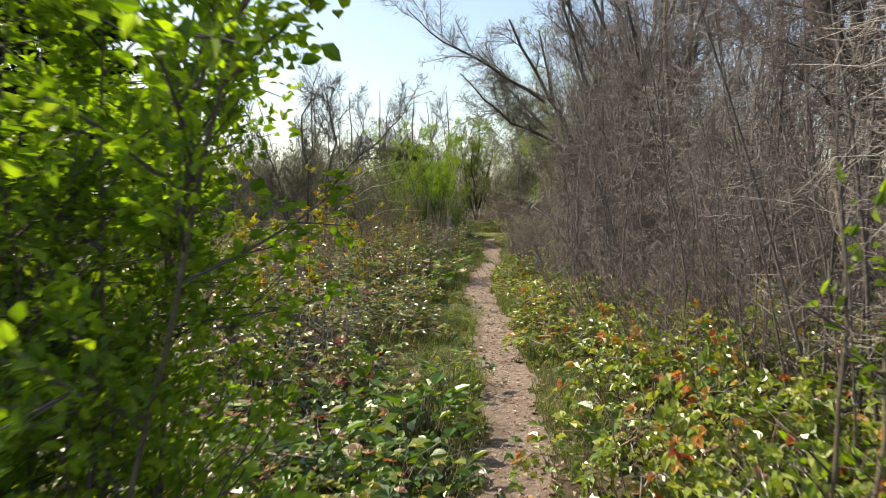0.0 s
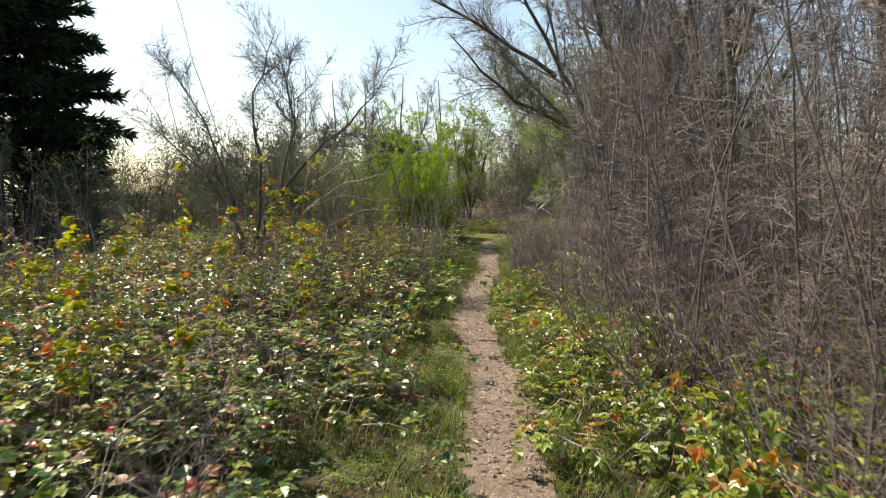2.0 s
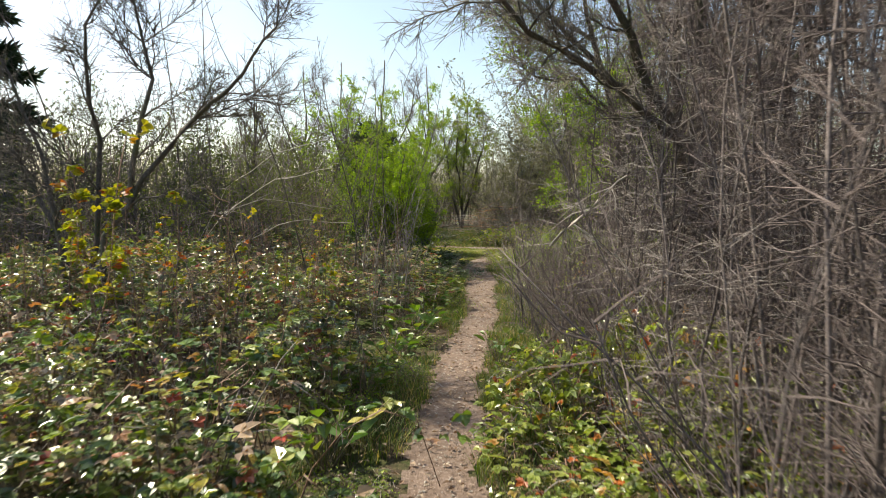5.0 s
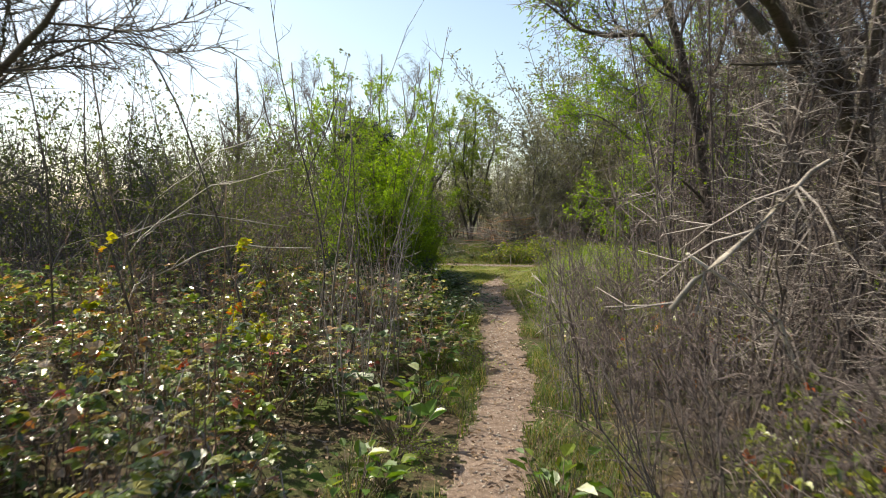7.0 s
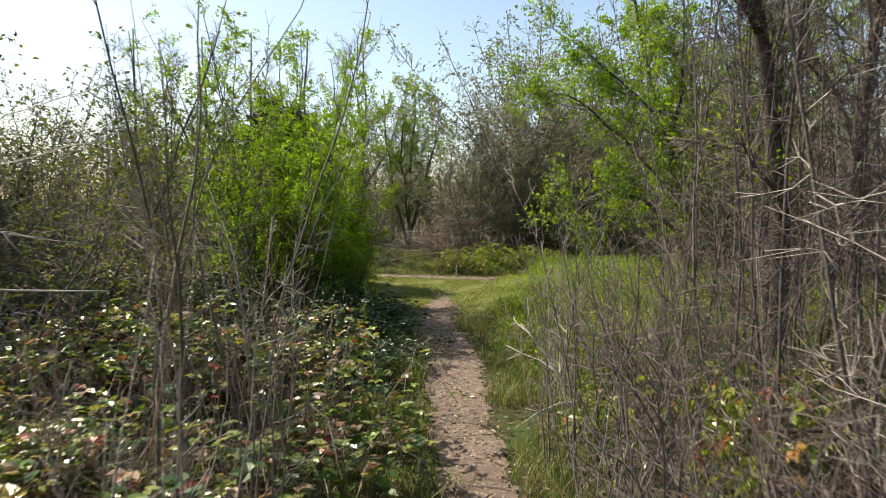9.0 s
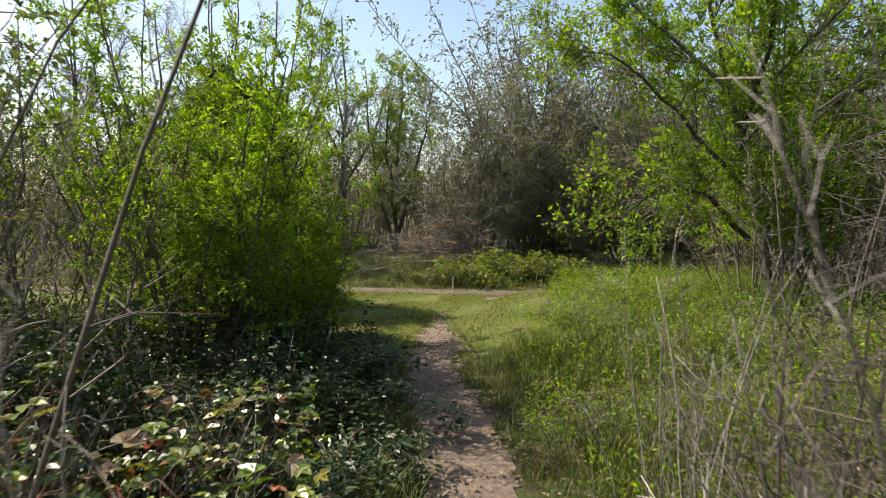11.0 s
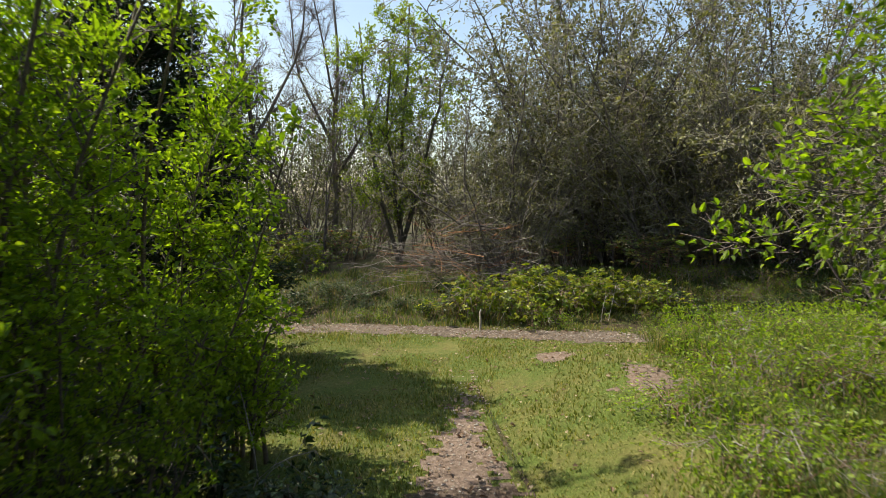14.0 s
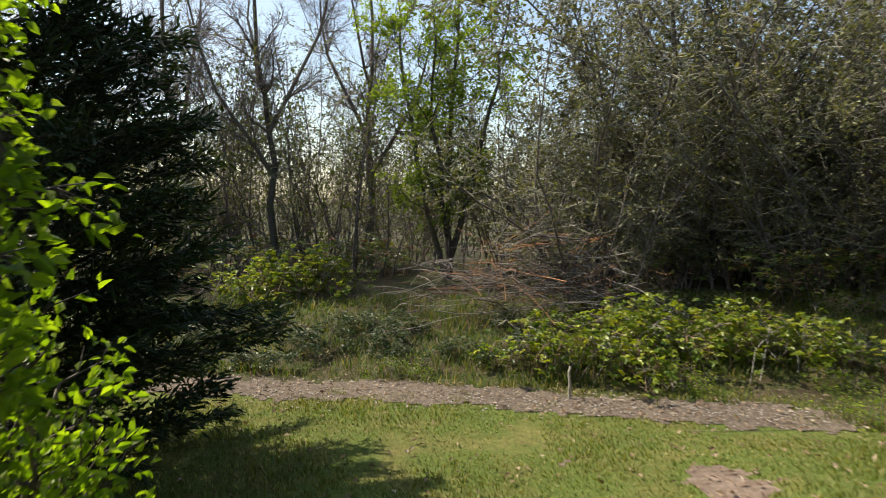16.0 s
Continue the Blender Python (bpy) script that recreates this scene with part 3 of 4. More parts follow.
# ---- bare thicket beside the path ----
thick = [bare_shrub(20 + k, 7, 4.0, 0.38, 0.16, 62, 0.34, twig=("twig", "twig", "pale_twig")[k % 3], split=True, angle=1.2, rise=0.0, wander=0.085, crook=0.38, sub=3, stem_r=0.0085, twig_r=0.0031, label="leafless grey-brown shrub with crowded upright stems", buds=0) for k in range(6)]
low_thick = [bare_shrub(40 + k, 11, 1.5, 0.22, 0.3, 18, 0.34, angle=1.0, rise=0.0, wander=0.16, crook=0.3, sub=1, label="low leafless shrub with thin tangled twigs", name="low_bare_shrub", stem_r=0.006) for k in range(3)]
for k, (x, y) in enumerate(scatter(92, 1.5, 5.0, 1.8, 16.4, 0.4, lambda x, y: edge_x(y) < x < edge_x(y) + 2.4, 1)):
    plant(thick[k % 6], x, y, 57 * k, rng.uniform(0.85, 1.15), rng.uniform(0.8, 1.15), rng.uniform(-4, 4), "bare thicket")
for k, (x, y) in enumerate(scatter(40, 4.0, 8.5, 0, 18, 0.6, lambda x, y: x > edge_x(y) + 2.2, 2)):
    plant(thick[k % 6], x, y, 71 * k, rng.uniform(1.1, 1.5), rng.uniform(0.85, 1.1), 0, "bare thicket")
for k, (x, y) in enumerate(scatter(54, 1.1, 2.8, 3.8, 16.6, 0.32, lambda x, y: edge_x(y) - 0.55 - 0.25 * (y > 12) < x < edge_x(y) + 0.35 and x > trail_x(y) + 0.62, 3)):
    plant(low_thick[k % 3], x, y, 83 * k, rng.uniform(0.75, 1.15), 1, rng.uniform(-8, 8), "low bare shrubs")

# ---- dark trees leaning over the path ----
tree(7, "leaning_tree", "dark bare tree leaning over the path with moss on its limbs",
     [([(3.5, 13.7, -0.05), (3.3, 13.3, 1.2), (2.8, 12.8, 2.2), (2.0, 12.2, 3.3), (1.2, 11.8, 4.6)], 0.075, 0.018),
      ([(2.8, 12.8, 2.1), (1.8, 12.0, 2.6), (0.95, 11.3, 2.9), (0.3, 10.9, 3.5)], 0.04, 0.008),
      ([(1.9, 12.2, 3.2), (0.9, 11.9, 3.8), (0.0, 11.7, 4.2), (-0.6, 11.5, 4.7)], 0.035, 0.006),
      ([(3.2, 13.2, 1.5), (2.9, 12.5, 3.2), (2.2, 11.8, 4.8), (1.9, 11.5, 6.0)], 0.05, 0.012),
      ([(2.3, 12.6, 2.4), (1.5, 12.8, 3.3), (0.7, 13.0, 4.4)], 0.03, 0.006)],
     "dark_bark", "dark_bark", 38, 0.42, boughs=12, bough_len=1.0, twig_r=0.0038)
tree(8, "bare_tree", "dark bare tree with crooked rising limbs",
     [([(4.8, 13.9, -0.05), (4.6, 13.7, 1.6), (4.2, 13.5, 3.1), (3.6, 13.3, 4.5), (3.3, 13.1, 6.0)], 0.10, 0.02),
      ([(4.5, 13.6, 2.0), (5.0, 13.3, 3.8), (5.3, 13.0, 6.0)], 0.06, 0.015),
      ([(4.2, 13.5, 3.1), (3.0, 12.9, 4.2), (2.1, 12.5, 5.6)], 0.045, 0.01)],
     "dark_bark", "twig", 16, 0.55, boughs=8, bough_len=1.3)
tree(9, "bare_tree", "dark upright bare tree behind crowded stems",
     [([(3.4, 9.6, -0.05), (3.4, 9.6, 2.0), (3.2, 9.5, 4.0), (3.3, 9.4, 6.2)], 0.075, 0.02),
      ([(3.4, 9.6, 1.6), (2.8, 9.3, 3.2), (2.3, 9.1, 5.2)], 0.04, 0.01),
      ([(3.3, 9.6, 2.6), (3.9, 9.8, 4.4), (4.2, 9.6, 6.0)], 0.04, 0.01)],
     "dark_bark", "twig", 16, 0.5, boughs=7, bough_len=1.1)
stout = tree(14, "bare_tree", "dark bare tree standing deep in the thicket",
     [([(0, 0, -0.05), (0.1, -0.1, 1.8), (-0.2, 0.1, 3.6), (-0.1, 0.1, 6.4)], 0.07, 0.018),
      ([(0.1, -0.1, 1.6), (-0.7, -0.4, 3.0), (-1.3, -0.8, 5.0)], 0.04, 0.01),
      ([(0.0, 0.0, 2.4), (0.8, 0.3, 4.0), (1.2, 0.2, 6.0)], 0.04, 0.01),
      ([(-0.2, 0.1, 3.2), (-0.5, 0.8, 4.4), (-0.6, 1.3, 5.8)], 0.03, 0.008)],
     "dark_bark", "twig", 34, 0.45, boughs=11, bough_len=1.1, twig_r=0.004)
for k, (x, y) in enumerate([(3.6, 5.6), (4.4, 7.4), (4.0, 11.2), (4.9, 3.6), (5.2, 15.2), (5.0, 9.4), (3.5, 14.5), (3.8, 12.7), (4.5, 16.4)]):
    plant(stout, x, y, 77 * k, rng.uniform(0.9, 1.15), 1, 0, "bare trees")
tree(10, "budding_tree", "bare tree with first green leaves on hanging twigs",
     [([(3.3, 15.6, -0.05), (3.2, 15.5, 1.4), (3.0, 15.4, 2.6), (2.5, 15.2, 3.9), (2.2, 15.0, 5.2)], 0.07, 0.018),
      ([(3.0, 15.4, 2.5), (2.4, 15.1, 3.0), (1.8, 14.9, 3.0), (1.35, 14.7, 3.25)], 0.03, 0.006),
      ([(2.6, 15.3, 3.6), (2.0, 15.6, 4.0), (1.4, 15.9, 4.3)], 0.03, 0.006),
      ([(3.1, 15.4, 2.0), (3.6, 16.2, 3.3), (3.9, 16.6, 4.6)], 0.035, 0.008)],
     "dark_bark", "twig", 22, 0.42, "fresh_leaf", 5200, 0.036, boughs=9, bough_len=0.9)

# ---- green tree and saplings beyond the thicket ----
tree(11, "hawthorn_tree", "spreading tree in fresh bright green leaf with lichened grey branches",
     [([(5.55, 21.00, -0.05), (5.35, 20.90, 1.3), (4.85, 20.80, 2.6), (4.45, 20.70, 3.9), (4.05, 20.70, 5.4)], 0.05, 0.014),
      ([(5.05, 20.90, 1.7), (4.15, 20.70, 2.5), (3.45, 20.50, 3.0), (2.95, 20.40, 3.1)], 0.03, 0.006),
      ([(5.15, 20.90, 1.1), (4.45, 20.60, 1.6), (3.85, 20.50, 1.7), (3.40, 20.40, 1.35)], 0.035, 0.006),
      ([(4.75, 20.80, 2.8), (3.95, 21.20, 3.7), (3.15, 21.40, 4.3)], 0.028, 0.006),
      ([(4.85, 20.80, 2.4), (5.55, 20.00, 3.5), (5.95, 19.40, 4.6)], 0.028, 0.006),
      ([(4.95, 20.80, 2.0), (4.65, 19.90, 3.0), (4.35, 19.30, 4.0)], 0.04, 0.008),
      ([(5.05, 20.90, 2.2), (6.05, 21.40, 3.0), (6.85, 21.80, 4.0)], 0.028, 0.006)],
     "dark_bark", "twig", 16, 0.42, "fresh_leaf", 15000, 0.055, boughs=9, bough_len=0.95)
crown = leafy_shrub(105, 15, 5.0, 0.45, 0.42, 30, 0.55, 21000, 0.055, "fresh_leaf", "leafy hawthorn with layered bright green sprays beside the clearing", big=True, start=0.2, wide=0.6)
plant(crown, 5.25, 20.9, 0, 0.95)
plant(crown, 6.7, 21.8, 100, 1.1)
sap = [bare_shrub(60 + k, 1, 4.4, 0.02, 0.05, 16, 0.5, "dark_bark", "twig", label="thin bare sapling with a few side twigs", name="bare_sapling", category="sapling", stem_r=0.016, rise=0.06) for k in range(3)]
for k, (x, y, s) in enumerate([(4.5, 19.3, 1.0), (4.95, 19.0, 1.1), (4.2, 18.2, 0.7), (-2.6, 14.3, 1.0), (-2.15, 14.9, 1.05), (-1.7, 13.9, 0.95), (-0.98, 14.3, 1.05), (-0.62, 14.9, 0.95), (-0.35, 14.4, 0.9), (-1.05, 16.6, 1.0), (-0.05, 15.6, 0.85), (-0.2, 13.9, 0.7), (-3.4, 13.6, 1.1), (-4.1, 14.8, 1.1), (-0.1, 15.0, 0.75), (-0.45, 15.3, 0.7), (1.75, 4.85, 0.8)]):
    plant(sap[k % 3], x, y, 77 * k, s, 1, rng.uniform(-3, 3), "bare saplings")
stick_clump = [bare_shrub(66 + k, 9, 1.5, 0.2, 0.16, 9, 0.26, "pale_twig", "pale_twig", label="clump of thin bare shoots beside the path", name="shoot_clump", stem_r=0.005) for k in range(2)]
for k, (x, y) in enumerate([(0.0, 14.4), (-0.25, 14.0), (0.1, 15.1), (-0.2, 15.8), (-0.05, 13.4), (-0.5, 14.9), (2.1, 16.6), (1.75, 15.6), (1.7, 14.9), (1.65, 14.3), (1.85, 16.1), (1.55, 13.6)]):
    plant(stick_clump[k % 2], x, y, 67 * k, rng.uniform(0.7, 1.15), 1, 0, "bare shoots")

# ---- bare tree left of the path ----
tree(12, "bare_hazel_tree", "small bare tree with fanned crooked stems and fine twigs",
     [([(-2.8, 12.4, -0.05), (-2.5, 12.4, 1.1), (-1.95, 12.4, 1.9), (-1.5, 12.35, 2.3), (-1.0, 12.0, 2.65), (-0.75, 11.7, 2.95)], 0.036, 0.006),
      ([(-2.8, 12.4, 0.3), (-3.1, 12.6, 1.5), (-3.5, 12.7, 2.6), (-4.2, 12.7, 3.7)], 0.028, 0.006),
      ([(-2.7, 12.4, 0.6), (-2.6, 12.5, 2.0), (-2.7, 12.5, 3.0), (-2.3, 12.4, 3.9)], 0.028, 0.006),
      ([(-2.3, 12.4, 1.4), (-2.0, 12.3, 2.5), (-2.2, 12.2, 3.5)], 0.03, 0.006),
      ([(-2.9, 12.5, 0.8), (-3.6, 12.9, 1.8), (-4.7, 13.2, 2.7)], 0.03, 0.006)],
     "dark_bark", "dark_bark", 32, 0.42, boughs=12, bough_len=0.9, twig_r=0.0038)
haze = [bare_shrub(80 + k, 9, 3.2, 0.7, 0.3, 26, 0.6, "thicket_bark", "twig", crook=0.32, wander=0.12, buds=1300, leaf="haze_leaf", angle=0.95, rise=0.01, label="grey-green shrub just coming into bud", name="budding_shrub", leaf_size=0.046, sub=2) for k in range(4)]
for k, (x, y) in enumerate(scatter(46, -11, -1.4, 15.5, 24, 1.0, lambda x, y: not (x > -3.2 and y > 17.6) and y > 14.5 - 0.45 * (x + 1.4), 6)):
    plant(haze[k % 4], x, y, 61 * k, rng.uniform(0.8, 1.12), rng.uniform(0.85, 1.1), 0, "budding shrubs")
for k, (x, y) in enumerate(scatter(26, -4.2, -0.6, 3.5, 16.5, 0.75, lambda x, y: x < trail_x(y) - 1.3, 9)):
    plant(low_thick[k % 3], x, y, 61 * k, rng.uniform(0.65, 0.95), 1, 0, "low bare shrubs")
for k, (x, y) in enumerate(scatter(14, -9, -3.6, 3, 14.5, 1.2, lambda x, y: x < -5.4 + 0.12 * y, 8)):
    plant(low_thick[k % 3], x, y, 61 * k, rng.uniform(0.8, 1.1), 1, 0, "low bare shrubs")

# ---- conifers ----
fir = conifer(90, 17, 4.3, 34, 16, 85, "tall dark green spruce tree with drooping branches", "spruce_tree", 0.42)
plant(fir, -14.3, 23.8, 0, 1.0, group="spruces")
plant(fir, -18.0, 20.5, 130, 0.95, group="spruces")
pine = conifer(91, 3.7, 1.25, 24, 13, 190, "young dark green pine tree at the edge of the clearing", "pine_tree", 0.09, 0.1, 0.5)
plant(pine, -1.15, 23.7, 40, 1.05, 0.85)

# ---- leafy shrubs ----
near = leafy_shrub(100, 13, 3.2, 0.32, 0.22, 30, 0.46, 27000, 0.033, "fresh_leaf", "leafy hawthorn shrub in fresh green leaf", big=True, start=0.2, wide=0.65, stem_r=0.008)
plant(near, -1.05, 1.55, group="hawthorns")
plant(near, -1.5, 1.55, 120, 0.95, 1, group="hawthorns")
plant(leafy_shrub(101, 4, 2.2, 0.1, 0.06, 14, 0.22, 420, 0.045, "fresh_leaf", "slender young shrub with bright green leaves", big=True, wide=0.6), 1.12, 1.65)
will = leafy_shrub(102, 20, 4.0, 0.5, 0.24, 28, 0.5, 30000, 0.037, "fresh_leaf", "leafy shrub of many thin stems in bright green leaf", big=True, start=0.2, wide=0.6)
plant(will, -0.5, 19.7, 0, 1.0)
sway = leafy_shrub(103, 12, 3.0, 0.35, 0.26, 26, 0.46, 15000, 0.036, "fresh_leaf", "leafy shrub leaning to the grass with low bright sprays", big=True, start=0.08, wide=0.6)
plant(sway, -0.35, 20.6)
plant(sway, -1.2, 20.9, 160, 1.0)
plant(leafy_shrub(106, 8, 2.4, 0.12, 0.09, 26, 0.34, 7000, 0.038, "fresh_leaf", "slender leafy shrub with bright sprays at the clearing", big=True, start=0.15, wide=0.6, stem_r=0.009), 0.0, 21.15)
plant(sway, 0.0, 19.8, 120, 0.75, 0.9)
for k, (x, y) in enumerate([(-2.3, 19.3), (-3.0, 20.6), (-2.6, 18.0), (-3.5, 18.9), (-1.9, 21.6), (-1.7, 18.3)]):
    plant(haze[k % 4], x, y, 70 * k, 1.05, 1, 0, "budding shrubs")
plant(leafy_shrub(104, 13, 1.25, 0.22, 0.26, 26, 0.3, 7500, 0.036, "fresh_leaf", "low spray of bright green leaves over the grass", big=True, start=0.2, wide=0.6), 0.28, 21.35)
far_leaf = tree(13, "willow_tree", "many-stemmed tree with thin new yellow-green leaves",
     [([(1.5, 29.7, 0.2), (1.5, 29.6, 1.6), (1.6, 29.5, 3.2), (1.7, 29.5, 5.0)], 0.06, 0.012),
      ([(1.5, 29.7, 0.3), (1.1, 29.5, 1.8), (0.9, 29.4, 3.2), (0.8, 29.3, 4.6)], 0.05, 0.01),
      ([(1.5, 29.7, 0.5), (1.9, 29.5, 2.0), (2.2, 29.4, 3.2), (2.4, 29.3, 4.4)], 0.05, 0.01),
      ([(1.5, 29.6, 1.0), (1.3, 29.2, 2.6), (1.3, 29.0, 4.2)], 0.04, 0.01)],
     "dark_bark", "pale_twig", 14, 0.42, "willow_leaf", 15000, 0.055, boughs=9, bough_len=0.9)

# ---- thicket behind the clearing ----
far = [bare_shrub(110 + k, 13, 4.8, 0.7, 0.36, 40, 0.66, "thicket_bark", "olive_twig", twig_r=0.0075, buds=4200, angle=1.0, bow=0.085, wander=0.13, crook=0.34, label="dense grey thicket shrub with pale buds", name="thicket_shrub", stem_r=0.017, sub=3, leaf_size=0.052, rise=-0.02) for k in range(4)]
for k, (x, y) in enumerate(scatter(44, 2.4, 13, 27.0, 32, 0.75, lambda x, y: y > 27.6 - 0.12 * (x - 3), 11)):
    plant(far[k % 4], x, y, 53 * k, rng.uniform(0.78, 0.92) if x < 4.8 else rng.uniform(1.05, 1.2), rng.uniform(0.9, 1.0), 0, "grey thicket")
for k, (x, y) in enumerate(scatter(18, 5.2, 14, 28.6, 32.5, 0.9, lambda x, y: True, 15)):
    plant(far[k % 4], x, y, 53 * k, rng.uniform(1.2, 1.35), 1, 0, "grey thicket")
for k, (x, y) in enumerate(scatter(44, -12, 2.6, 29.4, 40, 1.1, lambda x, y: True, 12)):
    plant(haze[k % 4], x, y, 53 * k, rng.uniform(1.0, 1.35), 1.1, 0, "grey thicket")
for k in range(18):
    a0 = 2 * math.pi * k / 18 + rng.uniform(-0.05, 0.05)
    rad = rng.uniform(28, 40)
    x, y = 2 + rad * math.cos(a0), 12 + rad * math.sin(a0)
    if not (y > 15 and -20 < x < -9):
        plant(haze[k % 4], x, y, 37 * k, rng.uniform(1.3, 1.9), 1, 0, "far trees")
# unseen shrubs added around the start, to close the place and give shade
for k, (x, y) in enumerate([(-3, -4), (-1.8, -2.6), (2.4, -1.5), (3.2, -3.5), (-4.5, -1), (1.8, 0.4), (-3.2, 0.5)]):
    plant(thick[k % 6], x, y, 37 * k, 1.1, 1, 0, "bare thicket")

for k, (x, y) in enumerate(scatter(16, 5.7, 9.5, 18.6, 24.4, 0.75, lambda x, y: x > 5.7 + 0.25 * (y - 18.6), 61)):
    if k % 2:
        plant(thick[k % 6], x, y, 37 * k, 1.1, 1, 0, "bare thicket")
    else:
        plant(far[k % 4], x, y, 37 * k, 0.95, 1, 0, "grey thicket")

# ---- brambles and low plants ----
bram = [bramble_bush(130 + k, 0.55, 0.85, 28, 300, 0.066, "bramble_leaf", "bramble mound with green, yellow and red leaves on arching canes") for k in range(5)]
low = [bramble_bush(136 + k, 0.5, 0.4, 22, 230, 0.068, "bramble_leaf", "low bramble patch with glossy green and reddish leaves", "low_bramble") for k in range(4)]
pale = [bramble_bush(140 + k, 0.4, 0.28, 16, 230, 0.058, "verge_leaf", "low bramble with glossy pale green leaves beside the path", "low_bramble") for k in range(3)]


def left_gap(y):
    return 0.6 + (0.32 if 4.8 < y < 9.2 else 0.0) + (0.28 if 9.2 <= y < 12 else 0)


for k, (x, y) in enumerate(scatter(165, -5.6, 1.2, 0.8, 18.2, 0.37, lambda x, y: x < trail_x(y) - left_gap(y) - 0.12 and (y < 17 or x < -2), 21)):
    d = trail_x(y) - x
    if d < 1.45 and y < 8.8:
        plant(low[k % 4], x, y, 49 * k, rng.uniform(0.8, 1.1), 0.7 + 0.35 * (d - 0.6) * rng.uniform(0.7, 1.2), 0, "brambles")
    else:
        plant(bram[k % 5], x, y, 49 * k, rng.uniform(0.85, 1.15), (rng.uniform(0.75, 1.12) if y > 8.8 and d < 3 else min(1.0, 0.42 + 0.16 * d) * rng.uniform(0.6, 1.25)), 0, "brambles")
for k, (x, y) in enumerate(scatter(105, 0.7, 3.6, 1.4, 15.5, 0.31, lambda x, y: trail_x(y) + 0.46 < x < edge_x(y) + 0.5 + 0.9 * (y < 10), 22)):
    if y < 11.5 or k % 2:
        plant(pale[k % 3], x, y, 49 * k, rng.uniform(0.8, 1.15), rng.uniform(0.7, 1.0) * (1 + 0.5 * (x - trail_x(y) > 0.9)), 0, "verge brambles")
ivy = [bramble_bush(190 + k, 0.42, 0.5, 14, 800, 0.058, "ivy_leaf", "glossy ivy and bramble, leaves coloured extra dark for the shade of shrubs", "ivy_patch", plain=True) for k in range(3)]
for k, (x, y) in enumerate(scatter(52, -3.2, 0.8, 16.8, 20.8, 0.32, lambda x, y: x < trail_x(y) - 0.5, 23)):
    plant(ivy[k % 3], x, y, 49 * k, rng.uniform(0.8, 1.1), rng.uniform(0.5, 0.8) if x > 0.2 else rng.uniform(0.8, 1.25), 0, "ivy patches")
bank = [bramble_bush(150 + k, 0.4, 0.36, 20, 330, 0.056, "bank_leaf", "leafy yellow-green bush on the bank of the track", "bank_bush") for k in range(2)]
for k, (x, y) in enumerate([(2.2, 25.55), (2.75, 25.5), (3.2, 25.6), (3.7, 25.5), (4.2, 25.6), (4.7, 25.4), (3.0, 26.0), (3.9, 26.1), (-0.6, 28.2), (-1.1, 28.0), (0.0, 28.4)]):
    plant(bank[k % 2], x, y, 49 * k, rng.uniform(0.85, 1.05) * (1.15 if x < 0.5 else 1), 1.0, 0, "bank bushes")
for k, (x, y) in enumerate(scatter(14, 3.4, 12, 26.8, 29, 0.7, lambda x, y: True, 41) + scatter(12, -6, 1.0, 28.6, 31, 0.7, lambda x, y: True, 42)):
    plant(bram[k % 5], x, y, 49 * k, 1.15, 0.8, 0, "brambles")
for k, (x, y) in enumerate([(-1.2, 30.2), (-2.8, 30.8), (0.2, 31.6), (-4.6, 31.5), (-6.2, 30.6)]):
    plant(stout, x, y, 70 * k, 0.85, 1, 0, "bare trees")
for k, (x, y) in enumerate([(-0.6, 31.0), (-2.0, 31.6), (-3.6, 31.0), (-5.4, 32.0), (0.6, 32.4), (-7.4, 31.5)]):
    plant(far[k % 4], x, y, 70 * k, 1.0, 0.95, 0, "grey thicket")
stalk = [bare_shrub(210 + k, 10, 1.45, 0.3, 0.14, 7, 0.22, "cane", "cane", label="clump of thin reddish-brown dead stalks among brambles", name="dead_stalk_clump", category="dead stalks", stem_r=0.0045, twig_r=0.0022, sub=1, wander=0.07) for k in range(3)]
for k, (x, y) in enumerate(scatter(32, -4.2, 0.4, 5.5, 17.5, 0.55, lambda x, y: x < trail_x(y) - 0.75 and (y > 8.5 or x < -0.9), 51)):
    plant(stalk[k % 3], x, y, 59 * k, rng.uniform(0.75, 1.15), 1, rng.uniform(-5, 5), "dead stalks")
dock = [broad_plant(160 + k, 28, 0.115, 0.26, "dock_leaf", "broad-leaved green plant at the path edge") for k in range(3)]
for k, (x, y) in enumerate([(-0.2, 3.3), (-0.45, 3.7), (-0.05, 3.9), (-0.7, 3.5), (-0.35, 4.2), (0.02, 4.6), (-0.9, 4.1), (0.0, 11.2), (-0.3, 10.9), (0.1, 11.7), (0.25, 12.4), (0.3, 13.0), (-0.9, 10.7), (-1.2, 11.0), (-0.6, 11.6), (0.42, 13.7), (0.5, 14.6), (0.62, 15.4), (0.1, 12.2), (0.28, 17.2), (0.5, 17.9), (0.3, 18.6), (0.6, 18.3), (0.15, 17.9), (1.1, 12.1), (0.95, 3.6), (-0.1, 9.9), (-0.35, 9.5), (0.0, 10.4)]):
    plant(dock[k % 3], x, y, 71 * k, rng.uniform(0.8, 1.2), 1, 0, "broad-leaved plants")
seed = [seedling(170 + k, 1.35, 44, 0.048, "yellow_leaf", "thin seedling with yellow and orange new leaves") for k in range(3)]
